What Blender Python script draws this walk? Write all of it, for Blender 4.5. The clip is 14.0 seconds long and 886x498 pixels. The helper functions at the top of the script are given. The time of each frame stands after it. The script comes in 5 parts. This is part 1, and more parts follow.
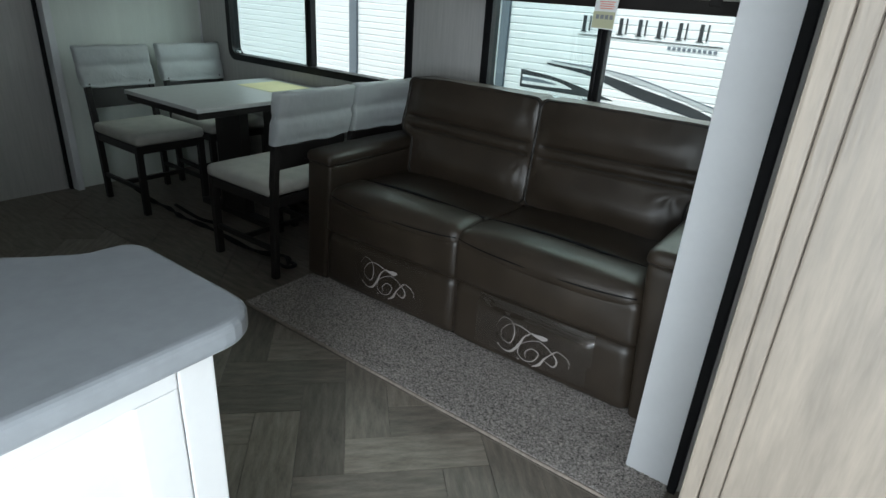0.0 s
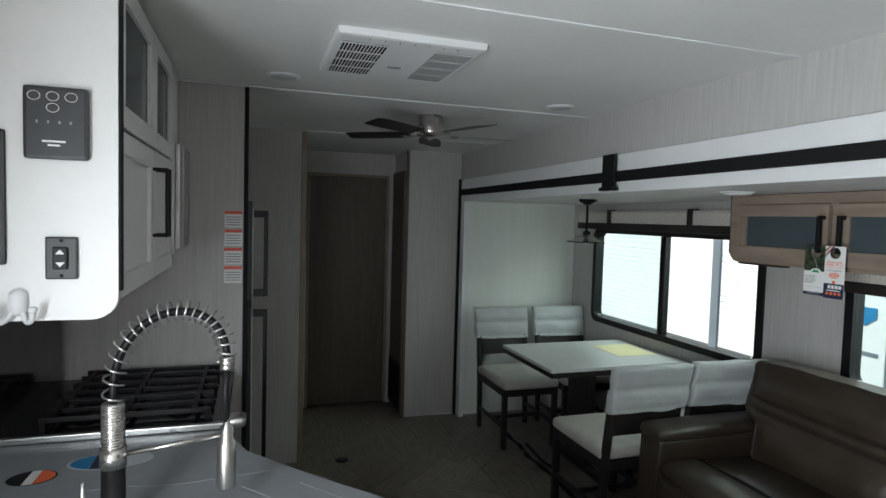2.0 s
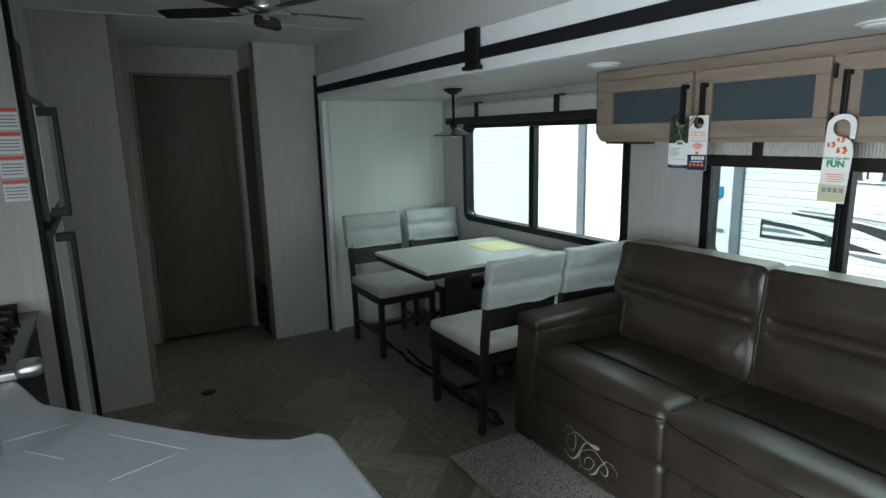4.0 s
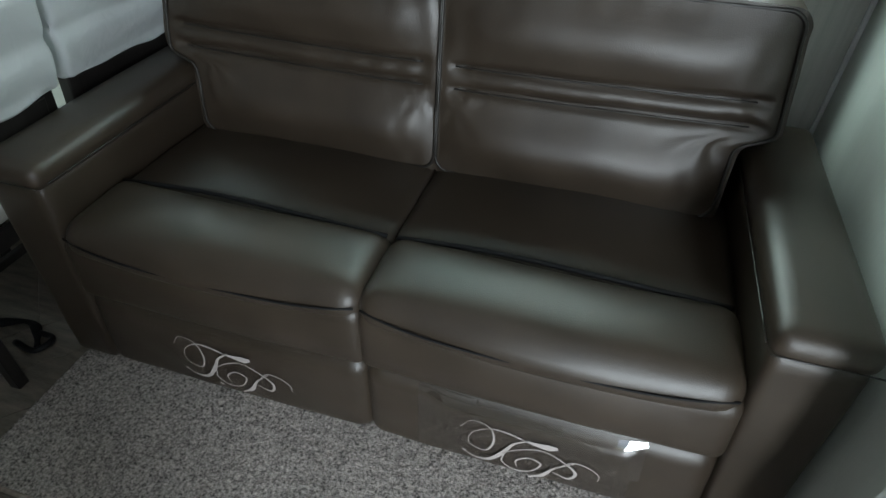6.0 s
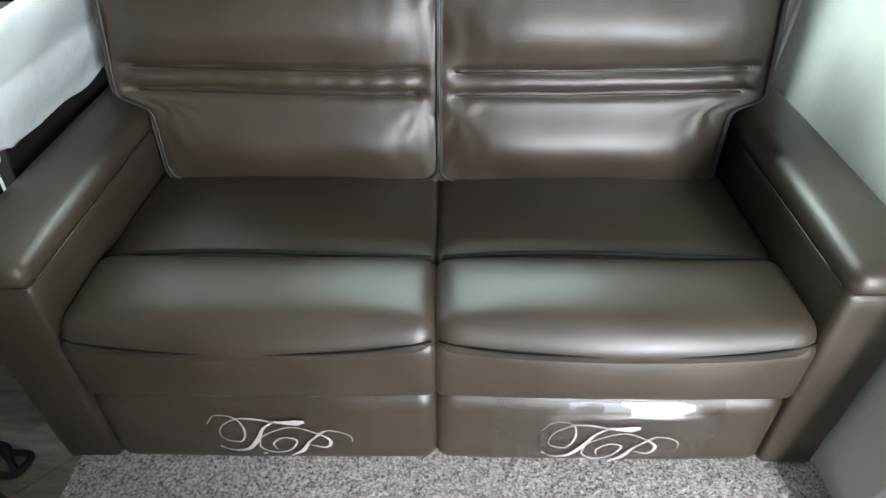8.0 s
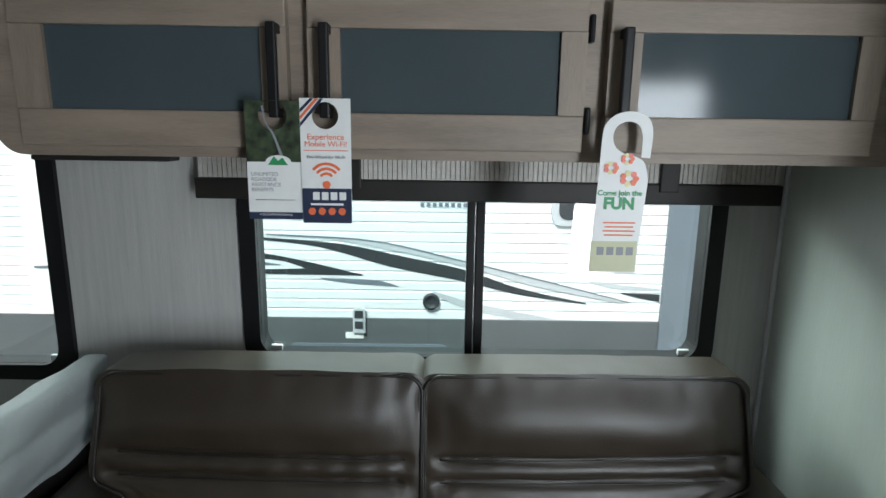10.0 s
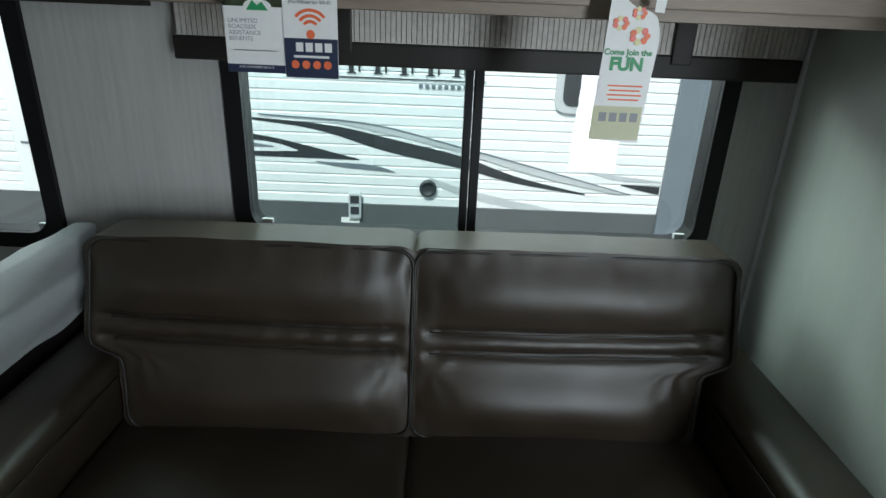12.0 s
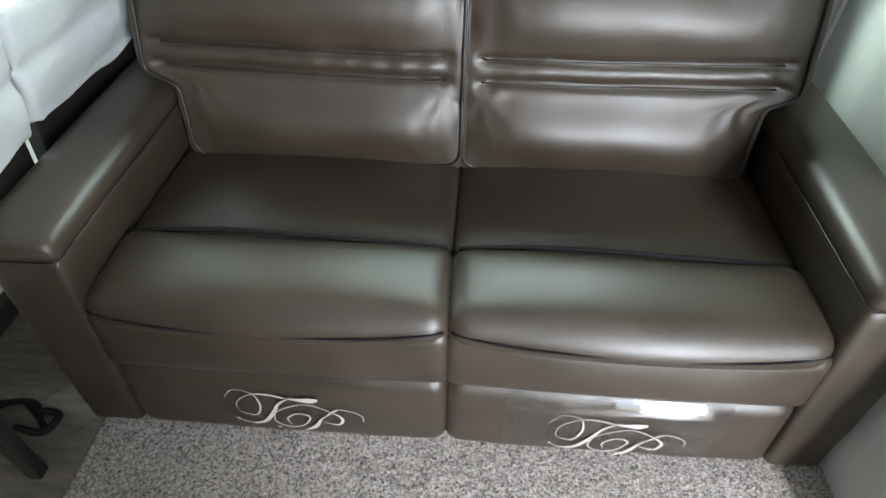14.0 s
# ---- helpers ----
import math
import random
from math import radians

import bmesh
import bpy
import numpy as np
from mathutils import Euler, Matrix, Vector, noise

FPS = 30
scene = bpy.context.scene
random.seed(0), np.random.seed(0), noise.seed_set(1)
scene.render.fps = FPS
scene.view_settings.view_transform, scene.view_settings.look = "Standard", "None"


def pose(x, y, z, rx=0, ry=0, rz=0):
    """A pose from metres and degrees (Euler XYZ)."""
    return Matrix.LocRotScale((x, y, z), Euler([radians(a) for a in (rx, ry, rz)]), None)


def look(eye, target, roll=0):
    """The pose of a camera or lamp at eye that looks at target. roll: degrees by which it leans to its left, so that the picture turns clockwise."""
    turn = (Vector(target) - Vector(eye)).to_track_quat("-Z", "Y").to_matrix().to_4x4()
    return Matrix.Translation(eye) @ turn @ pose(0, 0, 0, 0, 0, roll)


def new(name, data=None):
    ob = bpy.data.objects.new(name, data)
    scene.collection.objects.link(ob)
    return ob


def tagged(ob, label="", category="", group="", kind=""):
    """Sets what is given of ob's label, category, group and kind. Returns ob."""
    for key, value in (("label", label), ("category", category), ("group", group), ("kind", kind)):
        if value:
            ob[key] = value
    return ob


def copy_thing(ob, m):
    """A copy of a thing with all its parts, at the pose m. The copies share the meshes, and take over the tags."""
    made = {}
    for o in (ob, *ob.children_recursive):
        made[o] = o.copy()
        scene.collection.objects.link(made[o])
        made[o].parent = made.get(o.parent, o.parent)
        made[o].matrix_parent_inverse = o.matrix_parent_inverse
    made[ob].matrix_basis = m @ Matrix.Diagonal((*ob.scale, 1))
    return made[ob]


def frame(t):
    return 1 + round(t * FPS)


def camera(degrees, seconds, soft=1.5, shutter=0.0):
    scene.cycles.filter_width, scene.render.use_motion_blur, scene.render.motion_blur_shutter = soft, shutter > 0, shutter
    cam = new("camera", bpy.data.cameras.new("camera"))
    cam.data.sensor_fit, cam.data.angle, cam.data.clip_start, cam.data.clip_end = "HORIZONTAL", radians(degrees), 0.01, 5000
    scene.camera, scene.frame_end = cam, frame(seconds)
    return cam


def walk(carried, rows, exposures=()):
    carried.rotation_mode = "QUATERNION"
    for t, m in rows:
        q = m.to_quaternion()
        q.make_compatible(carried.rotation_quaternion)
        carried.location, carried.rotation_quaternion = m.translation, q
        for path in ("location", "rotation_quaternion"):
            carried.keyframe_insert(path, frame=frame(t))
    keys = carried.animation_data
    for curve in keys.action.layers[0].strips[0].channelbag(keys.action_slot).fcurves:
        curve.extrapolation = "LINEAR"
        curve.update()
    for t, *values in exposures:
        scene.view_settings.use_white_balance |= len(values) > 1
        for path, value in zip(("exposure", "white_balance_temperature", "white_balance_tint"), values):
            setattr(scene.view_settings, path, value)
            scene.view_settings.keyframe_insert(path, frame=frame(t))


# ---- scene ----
cam = camera(74.8, 14.0)
EXPOSURES = ((0, -0.1, 6150, 5), (1.0, 0.0, 6150, 3), (2.2, 0.3, 6450, 8), (4.3, 0.4, 6150, 3), (5.5, 0.4, 6150, 4), (6.5, 1.6, 6250, 7), (7.0, 2.15, 6350, 10),
             (8.0, 2.1, 6350, 10), (9.2, 1.0, 6200, 6), (11.4, 0.0, 6200, 6), (12.2, 0.05, 6150, 4), (13.0, 0.65, 6250, 7), (13.6, 1.7, 6350, 10), (14, 2.0, 6350, 10))
PATH = [
    (0, (1.165, -2.404, 1.341), (0.108, -0.910, 0.534), 3.9),
    (0.5, (1.302, -2.443, 1.411), (-0.116, -1.204, 0.737), 2.8),
    (1, (1.392, -2.435, 1.508), (-0.3, -1.476, 1.044), 2.0),
    (1.5, (1.439, -2.451, 1.579), (-0.399, -1.707, 1.321), 1.5),
    (2, (1.479, -2.474, 1.605), (-0.419, -1.852, 1.502), 1.6),
    (2.2, (1.478, -2.473, 1.634), (-0.437, -1.903, 1.564), 1.7),
    (4.3, (1.151, -2.209, 1.464), (-0.435, -1.106, 0.945), -1.8),
    (4.5, (1.054, -2.114, 1.436), (-0.438, -0.934, 0.816), -2.0),
    (5, (0.78, -1.871, 1.363), (-0.35, -0.489, 0.462), -1.5),
    (5.5, (0.573, -1.669, 1.346), (-0.204, -0.213, 0.215), -0.7),
    (6, (0.386, -1.378, 1.321), (-0.037, 0.072, 0.01), 1.1),
    (6.5, (0.226, -1.270, 1.32), (0.029, 0.128, -0.097), -1.1),
    (7, (0.007, -1.296, 1.306), (0.075, 0.078, -0.145), 1.4),
    (7.5, (0.001, -1.345, 1.303), (0.015, -0.009, -0.186), 0.7),
    (8, (0.022, -1.373, 1.327), (0.008, 0.126, 0.003), -0.0),
    (8.5, (0.043, -1.388, 1.341), (0.031, 0.346, 0.345), -0.7),
    (9, (0.03, -1.350, 1.383), (0.026, 0.500, 0.624), 0.0),
    (9.2, (0.031, -1.314, 1.432), (0.024, 0.564, 0.743), -0.0),
    (11.3, (0.036, -1.329, 1.518), (0.085, 0.666, 1.376), 2.3),
    (11.5, (0.043, -1.317, 1.499), (0.093, 0.656, 1.176), 2.2),
    (12, (0.048, -1.297, 1.439), (0.071, 0.558, 0.693), 2.4),
    (12.5, (0.047, -1.310, 1.389), (0.058, 0.372, 0.308), 2.3),
    (13, (0.1, -1.276, 1.417), (0.05, 0.160, 0.026), -0.8),
    (13.5, (0.042, -1.328, 1.368), (0.053, 0.098, -0.034), 0.6),
    (14, (0.031, -1.340, 1.367), (-0.056, 0.076, -0.043), 0.7),
]
walk(cam, [(t, look(eye, target, roll)) for t, eye, target, roll in PATH],
     exposures=EXPOSURES)

# ---- world, sun, daylight ----
world = bpy.data.worlds.new("sky")
scene.world = world
world.use_nodes = True
wt = world.node_tree
sky = wt.nodes.new("ShaderNodeTexSky")
sky.sky_type, sky.sun_disc = "NISHITA", False
sky.sun_elevation, sky.sun_rotation = radians(52), radians(200)
sky.air_density, sky.dust_density = 1.2, 3.0
wt.links.new(sky.outputs[0], wt.nodes["Background"].inputs[0])
wt.nodes["Background"].inputs[1].default_value = 0.15
sun_data = bpy.data.lights.new("sun", "SUN")
sun_data.energy, sun_data.angle, sun_data.color = 4.5, radians(3), (1.0, 0.96, 0.9)
sun = new("sun", sun_data)
sun.matrix_world = look((-3, -8, 11), (0, 0, 0))
door_data = bpy.data.lights.new("doorway_daylight", "AREA")
door_data.shape, door_data.size, door_data.size_y, door_data.energy = "RECTANGLE", 0.5, 1.7, 60
door_data.color = (0.90, 0.95, 1.0)
door_light = new("doorway_daylight", door_data)
door_light.matrix_world = look((1.45, -3.28, 0.98), (1.15, -0.8, 0.2))

for wx, ww, wz, power in ((-1.78, 1.55, 1.86, 13), (0.14, 1.15, 1.72, 20)):
    d = bpy.data.lights.new("window_daylight", "AREA")
    d.shape, d.size, d.size_y, d.energy, d.color = "RECTANGLE", ww, 0.5, power, (0.84, 1.0, 0.92)
    new("window_daylight", d).matrix_world = look((wx, 0.55, wz), (wx, -0.55, wz - 1.15))


# ---- materials ----
def material(name, color, rough=0.5, var=0.15, scale=8.0, bump=0.1, bump_scale=60.0, metal=0.0, coat=0.0, stretch=(1, 1, 1),
             rand=0.0, spec=0.5, transmission=0.0):
    """A surface with large and fine variation of its colour and roughness, and fine relief."""
    m = bpy.data.materials.new(name)
    m.use_nodes = True
    nt = m.node_tree
    b = nt.nodes["Principled BSDF"]
    tc = nt.nodes.new("ShaderNodeTexCoord")
    mp = nt.nodes.new("ShaderNodeMapping")
    mp.inputs["Scale"].default_value = stretch
    nt.links.new(tc.outputs["Object"], mp.inputs[0])
    n1 = nt.nodes.new("ShaderNodeTexNoise")
    n1.inputs["Scale"].default_value, n1.inputs["Detail"].default_value = scale, 6
    n2 = nt.nodes.new("ShaderNodeTexNoise")
    n2.inputs["Scale"].default_value, n2.inputs["Detail"].default_value = bump_scale, 4
    for n in (n1, n2):
        nt.links.new(mp.outputs[0], n.inputs["Vector"])
    add = nt.nodes.new("ShaderNodeMath")
    add.operation = "MULTIPLY_ADD"
    nt.links.new(n2.outputs[0], add.inputs[0])
    add.inputs[1].default_value = 0.4
    nt.links.new(n1.outputs[0], add.inputs[2])
    ramp = nt.nodes.new("ShaderNodeMapRange")
    ramp.inputs["From Min"].default_value, ramp.inputs["From Max"].default_value = 0.45, 0.95
    ramp.inputs["To Min"].default_value, ramp.inputs["To Max"].default_value = 1 - var, 1 + var
    nt.links.new(add.outputs[0], ramp.inputs["Value"])
    value = ramp.outputs[0]
    if rand:
        info = nt.nodes.new("ShaderNodeObjectInfo")
        rr = nt.nodes.new("ShaderNodeMapRange")
        rr.inputs["To Min"].default_value, rr.inputs["To Max"].default_value = 1 - rand, 1 + rand
        nt.links.new(info.outputs["Random"], rr.inputs["Value"])
        mul = nt.nodes.new("ShaderNodeMath")
        mul.operation = "MULTIPLY"
        nt.links.new(value, mul.inputs[0])
        nt.links.new(rr.outputs[0], mul.inputs[1])
        value = mul.outputs[0]
    mix = nt.nodes.new("ShaderNodeVectorMath")
    mix.operation = "SCALE"
    mix.inputs[0].default_value = color
    nt.links.new(value, mix.inputs["Scale"])
    nt.links.new(mix.outputs[0], b.inputs["Base Color"])
    rg = nt.nodes.new("ShaderNodeMapRange")
    rg.inputs["To Min"].default_value, rg.inputs["To Max"].default_value = max(0.02, rough - 0.08), min(1, rough + 0.08)
    nt.links.new(n1.outputs[0], rg.inputs["Value"])
    nt.links.new(rg.outputs[0], b.inputs["Roughness"])
    b.inputs["Metallic"].default_value = metal
    b.inputs["Coat Weight"].default_value = coat
    b.inputs["Specular IOR Level"].default_value = spec
    b.inputs["Transmission Weight"].default_value = transmission
    if bump:
        bp = nt.nodes.new("ShaderNodeBump")
        bp.inputs["Strength"].default_value, bp.inputs["Distance"].default_value = bump, 0.004
        nt.links.new(n2.outputs[0], bp.inputs["Height"])
        nt.links.new(bp.outputs[0], b.inputs["Normal"])
    return m


def see_through(name, tint, gloss, rough):
    """A clear sheet with a constant gloss."""
    m = bpy.data.materials.new(name)
    m.use_nodes = True
    nt = m.node_tree
    out = nt.nodes["Material Output"]
    tr = nt.nodes.new("ShaderNodeBsdfTransparent")
    tr.inputs[0].default_value = (*tint, 1)
    gl = nt.nodes.new("ShaderNodeBsdfGlossy")
    gl.inputs["Roughness"].default_value = rough
    mx = nt.nodes.new("ShaderNodeMixShader")
    mx.inputs[0].default_value = gloss
    nt.links.new(tr.outputs[0], mx.inputs[1])
    nt.links.new(gl.outputs[0], mx.inputs[2])
    nt.links.new(mx.outputs[0], out.inputs[0])
    return m


def plastic_wrap(name):
    """Thin milky film: part diffuse, part translucent, with a sheen."""
    m = bpy.data.materials.new(name)
    m.use_nodes = True
    nt = m.node_tree
    out = nt.nodes["Material Output"]
    b = nt.nodes["Principled BSDF"]
    b.inputs["Base Color"].default_value = (0.74, 0.77, 0.78, 1)
    b.inputs["Roughness"].default_value = 0.28
    tl = nt.nodes.new("ShaderNodeBsdfTranslucent")
    tl.inputs[0].default_value = (0.8, 0.83, 0.84, 1)
    tr = nt.nodes.new("ShaderNodeBsdfTransparent")
    mx, mx2 = nt.nodes.new("ShaderNodeMixShader"), nt.nodes.new("ShaderNodeMixShader")
    tc = nt.nodes.new("ShaderNodeTexCoord")
    nz = nt.nodes.new("ShaderNodeTexNoise")
    nz.inputs["Scale"].default_value, nz.inputs["Detail"].default_value, nz.inputs["Distortion"].default_value = 14, 5, 1.5
    nt.links.new(tc.outputs["Object"], nz.inputs["Vector"])
    bp = nt.nodes.new("ShaderNodeBump")
    bp.inputs["Strength"].default_value, bp.inputs["Distance"].default_value = 0.3, 0.02
    nt.links.new(nz.outputs[0], bp.inputs["Height"])
    nt.links.new(bp.outputs[0], b.inputs["Normal"])
    mx.inputs[0].default_value, mx2.inputs[0].default_value = 0.35, 0.10
    nt.links.new(b.outputs[0], mx.inputs[1])
    nt.links.new(tl.outputs[0], mx.inputs[2])
    nt.links.new(mx.outputs[0], mx2.inputs[1])
    nt.links.new(tr.outputs[0], mx2.inputs[2])
    nt.links.new(mx2.outputs[0], out.inputs[0])
    return m


def plain(name, color, rough=0.5):
    return material(name, color, rough, var=0.05, bump=0.02)


LEATHER = material("brown_leather", (0.036, 0.0262, 0.0178), 0.41, var=0.22, scale=7, bump=0.16, bump_scale=420, spec=0.6)
LEATHER_DARK = material("dark_piping_leather", (0.02, 0.017, 0.014), 0.4, var=0.1, bump=0.1, bump_scale=300)
WALLPAPER = material("linen_wallpaper", (0.46, 0.452, 0.437), 0.6, var=0.10, scale=7, bump=0.2, bump_scale=60, stretch=(11, 11, 0.5))
PALE_WALL = material("pale_slide_wall", (0.69, 0.725, 0.68), 0.5, var=0.06, scale=2, bump=0.12, bump_scale=45, stretch=(6, 6, 0.5))
WHITE_TRIM = material("white_trim", (0.72, 0.73, 0.74), 0.4, var=0.03, bump=0.03)
CEILING = material("ceiling_board", (0.72, 0.73, 0.72), 0.5, var=0.05, scale=3, bump=0.15, bump_scale=35)
CEIL_SLIDE = material("padded_slide_ceiling", (0.72, 0.72, 0.71), 0.6, var=0.08, scale=6, bump=0.5, bump_scale=50)
# Also colours the dark tube that shades the sofa's seat fold.
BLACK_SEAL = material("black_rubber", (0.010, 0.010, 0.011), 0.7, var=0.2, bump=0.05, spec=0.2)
BLACK_METAL = material("black_metal", (0.009, 0.009, 0.010), 0.45, var=0.2, bump=0.04, spec=0.25)
BLACK_WOOD = material("black_stained_wood", (0.016, 0.014, 0.013), 0.38, var=0.3, scale=6, bump=0.1, bump_scale=30, stretch=(3, 3, 0.6))
BROWN_BLACK = material("dark_brown_trim", (0.022, 0.019, 0.017), 0.5, var=0.2, bump=0.05, spec=0.3)
SEAT_CLOTH = material("grey_beige_cloth", (0.46, 0.45, 0.41), 0.85, var=0.12, scale=10, bump=0.6, bump_scale=260)
WRAP = plastic_wrap("plastic_wrap")
TABLE_TOP = material("pale_grey_laminate", (0.56, 0.57, 0.56), 0.35, var=0.06, scale=20, bump=0.03)
COUNTER = material("blue_grey_laminate", (0.26, 0.277, 0.295), 0.32, var=0.06, scale=30, bump=0.02)
WHITE_CAB = material("white_cabinet_paint", (0.75, 0.75, 0.745), 0.4, var=0.03, bump=0.03)
GREY_OAK = material("grey_oak", (0.25, 0.198, 0.155), 0.5, var=0.22, scale=4, bump=0.12, bump_scale=40, stretch=(1.2, 6, 9))
GREY_OAK_UP = material("grey_oak_upright", (0.25, 0.198, 0.155), 0.5, var=0.22, scale=4, bump=0.12, bump_scale=40, stretch=(9, 9, 1.2))
PALE_WOOD = material("pale_knotty_wood", (0.195, 0.164, 0.131), 0.55, var=0.25, scale=5, bump=0.15, bump_scale=35, stretch=(7, 7, 0.8))
DARK_DOOR = material("dark_oak_door", (0.10, 0.082, 0.062), 0.5, var=0.25, scale=4, bump=0.12, bump_scale=40, stretch=(8, 8, 0.8))
PLANK = material("grey_brown_vinyl_plank", (0.215, 0.188, 0.155), 0.42, var=0.4, scale=4, bump=0.08, bump_scale=30, rand=0.32, stretch=(2, 12, 1))
VINYL = material("grey_brown_vinyl", (0.15, 0.13, 0.108), 0.42, var=0.3, scale=4, bump=0.05)
CARPET = material("taupe_carpet", (0.36, 0.325, 0.30), 0.95, var=0.95, scale=145, bump=1.0, bump_scale=260)
CARPET_EDGE = material("carpet_binding", (0.33, 0.28, 0.24), 0.9, var=0.2, scale=60, bump=0.5)
FROSTED = material("frosted_grey_glass", (0.06, 0.078, 0.086), 0.09, var=0.05, bump=0.01, spec=0.25)
NICKEL = material("brushed_nickel", (0.62, 0.60, 0.57), 0.28, var=0.08, metal=1.0, bump=0.03)
STEEL = material("stainless_steel", (0.6, 0.6, 0.6), 0.3, var=0.08, metal=1.0, bump=0.03)
GLASS = see_through("window_glass", (0.96, 0.985, 0.985), 0.04, 0.0)
TINTED = see_through("screened_window_glass", (0.83, 0.90, 0.90), 0.05, 0.0)
FILM = see_through("glossy_film", (0.985, 0.985, 0.985), 0.15, 0.04)
FILM_DULL = see_through("dull_film", (0.985, 0.985, 0.985), 0.035, 0.15)
SIDING = material("white_siding", (0.80, 0.83, 0.84), 0.4, var=0.04, scale=2, bump=0.02)
SKIRT = material("grey_skirt", (0.10, 0.11, 0.115), 0.4, var=0.15, scale=2, bump=0.02)
STRIPE_DARK = plain("charcoal_graphic", (0.035, 0.04, 0.045), 0.4)
STRIPE_MID = plain("grey_blue_graphic", (0.16, 0.19, 0.22), 0.4)
STRIPE_PALE = plain("pale_grey_graphic", (0.5, 0.53, 0.55), 0.4)
ASPHALT = material("lot_asphalt", (0.16, 0.16, 0.155), 0.9, var=0.3, scale=3, bump=0.5, bump_scale=80)
PAPER = plain("white_paper", (0.80, 0.80, 0.79), 0.5)
YELLOW = plain("yellow_paper", (0.80, 0.74, 0.42), 0.6)
NAVY = plain("navy_ink", (0.02, 0.03, 0.07), 0.45)
ORANGE = plain("orange_ink", (0.80, 0.16, 0.06), 0.5)
GREEN = plain("green_ink", (0.03, 0.28, 0.10), 0.5)
LEAF_INK = material("forest_photo_ink", (0.035, 0.05, 0.025), 0.45, var=0.8, scale=60, bump=0.02)
GREY_INK = plain("grey_ink", (0.25, 0.26, 0.28), 0.5)
BLUE_INK = plain("blue_ink", (0.02, 0.20, 0.42), 0.45)
OLIVE = plain("pale_olive_ink", (0.55, 0.55, 0.36), 0.5)
SILVER_INK = plain("silver_print", (0.43, 0.39, 0.37), 0.35)
DARK_PRINT = plain("dark_print", (0.035, 0.03, 0.027), 0.4)
BLIND = material("pleated_cream_fabric", (0.60, 0.57, 0.53), 0.9, var=0.12, scale=60, bump=0.5, bump_scale=200)
BLACK_GLASS = plain("black_glass", (0.008, 0.008, 0.009), 0.08)
CONTROL = plain("charcoal_plastic", (0.035, 0.037, 0.04), 0.45)
RED = plain("red_plastic", (0.7, 0.06, 0.03), 0.4)
DIFFUSER = plain("milky_diffuser", (0.75, 0.75, 0.74), 0.35)


# ---- mesh helpers ----
def box(x0, x1, y0, y1, z0, z1, bevel=0.0, bm=None, segments=2):
    bm = bm or bmesh.new()
    vs = bmesh.ops.create_cube(bm, size=1.0)["verts"]
    for v in vs:
        v.co = Vector((x0 + (v.co.x + 0.5) * (x1 - x0), y0 + (v.co.y + 0.5) * (y1 - y0), z0 + (v.co.z + 0.5) * (z1 - z0)))
    if bevel:
        edges = list({e for v in vs for e in v.link_edges})
        bmesh.ops.bevel(bm, geom=edges, offset=bevel, segments=segments, profile=0.6, affect="EDGES")
    return bm


def tube(points, radius, bm=None, sides=10, radii=None):
    """A round tube along points."""
    bm = bm or bmesh.new()
    pts = [Vector(p) for p in points]
    rings = []
    for i, p in enumerate(pts):
        d = (pts[min(i + 1, len(pts) - 1)] - pts[max(i - 1, 0)]).normalized()
        a = d.orthogonal().normalized() if i == 0 else (a - d * a.dot(d)).normalized()
        b, r = d.cross(a), (radii[i] if radii else radius)
        rings.append([bm.verts.new(p + (a * math.cos(k * math.tau / sides) + b * math.sin(k * math.tau / sides)) * r) for k in range(sides)])
    for r0, r1 in zip(rings, rings[1:]):
        for k in range(sides):
            bm.faces.new((r0[k], r0[(k + 1) % sides], r1[(k + 1) % sides], r1[k])).smooth = True
    bm.faces.new(rings[0][::-1])
    bm.faces.new(rings[-1])
    return bm


def lathe(profile, center, bm=None, sides=32):
    """A turned shape from (radius, z) pairs round a vertical axis."""
    bm = bm or bmesh.new()
    cx, cy = center
    rings = [[bm.verts.new((cx + r * math.cos(k * math.tau / sides), cy + r * math.sin(k * math.tau / sides), z)) for k in range(sides)] for r, z in profile]
    for r0, r1 in zip(rings, rings[1:]):
        for k in range(sides):
            bm.faces.new((r0[k], r0[(k + 1) % sides], r1[(k + 1) % sides], r1[k])).smooth = True
    if profile[0][0] > 0:
        bm.faces.new(rings[0][::-1])
        bm.faces.new(rings[-1])
    bmesh.ops.recalc_face_normals(bm, faces=bm.faces)
    return bm


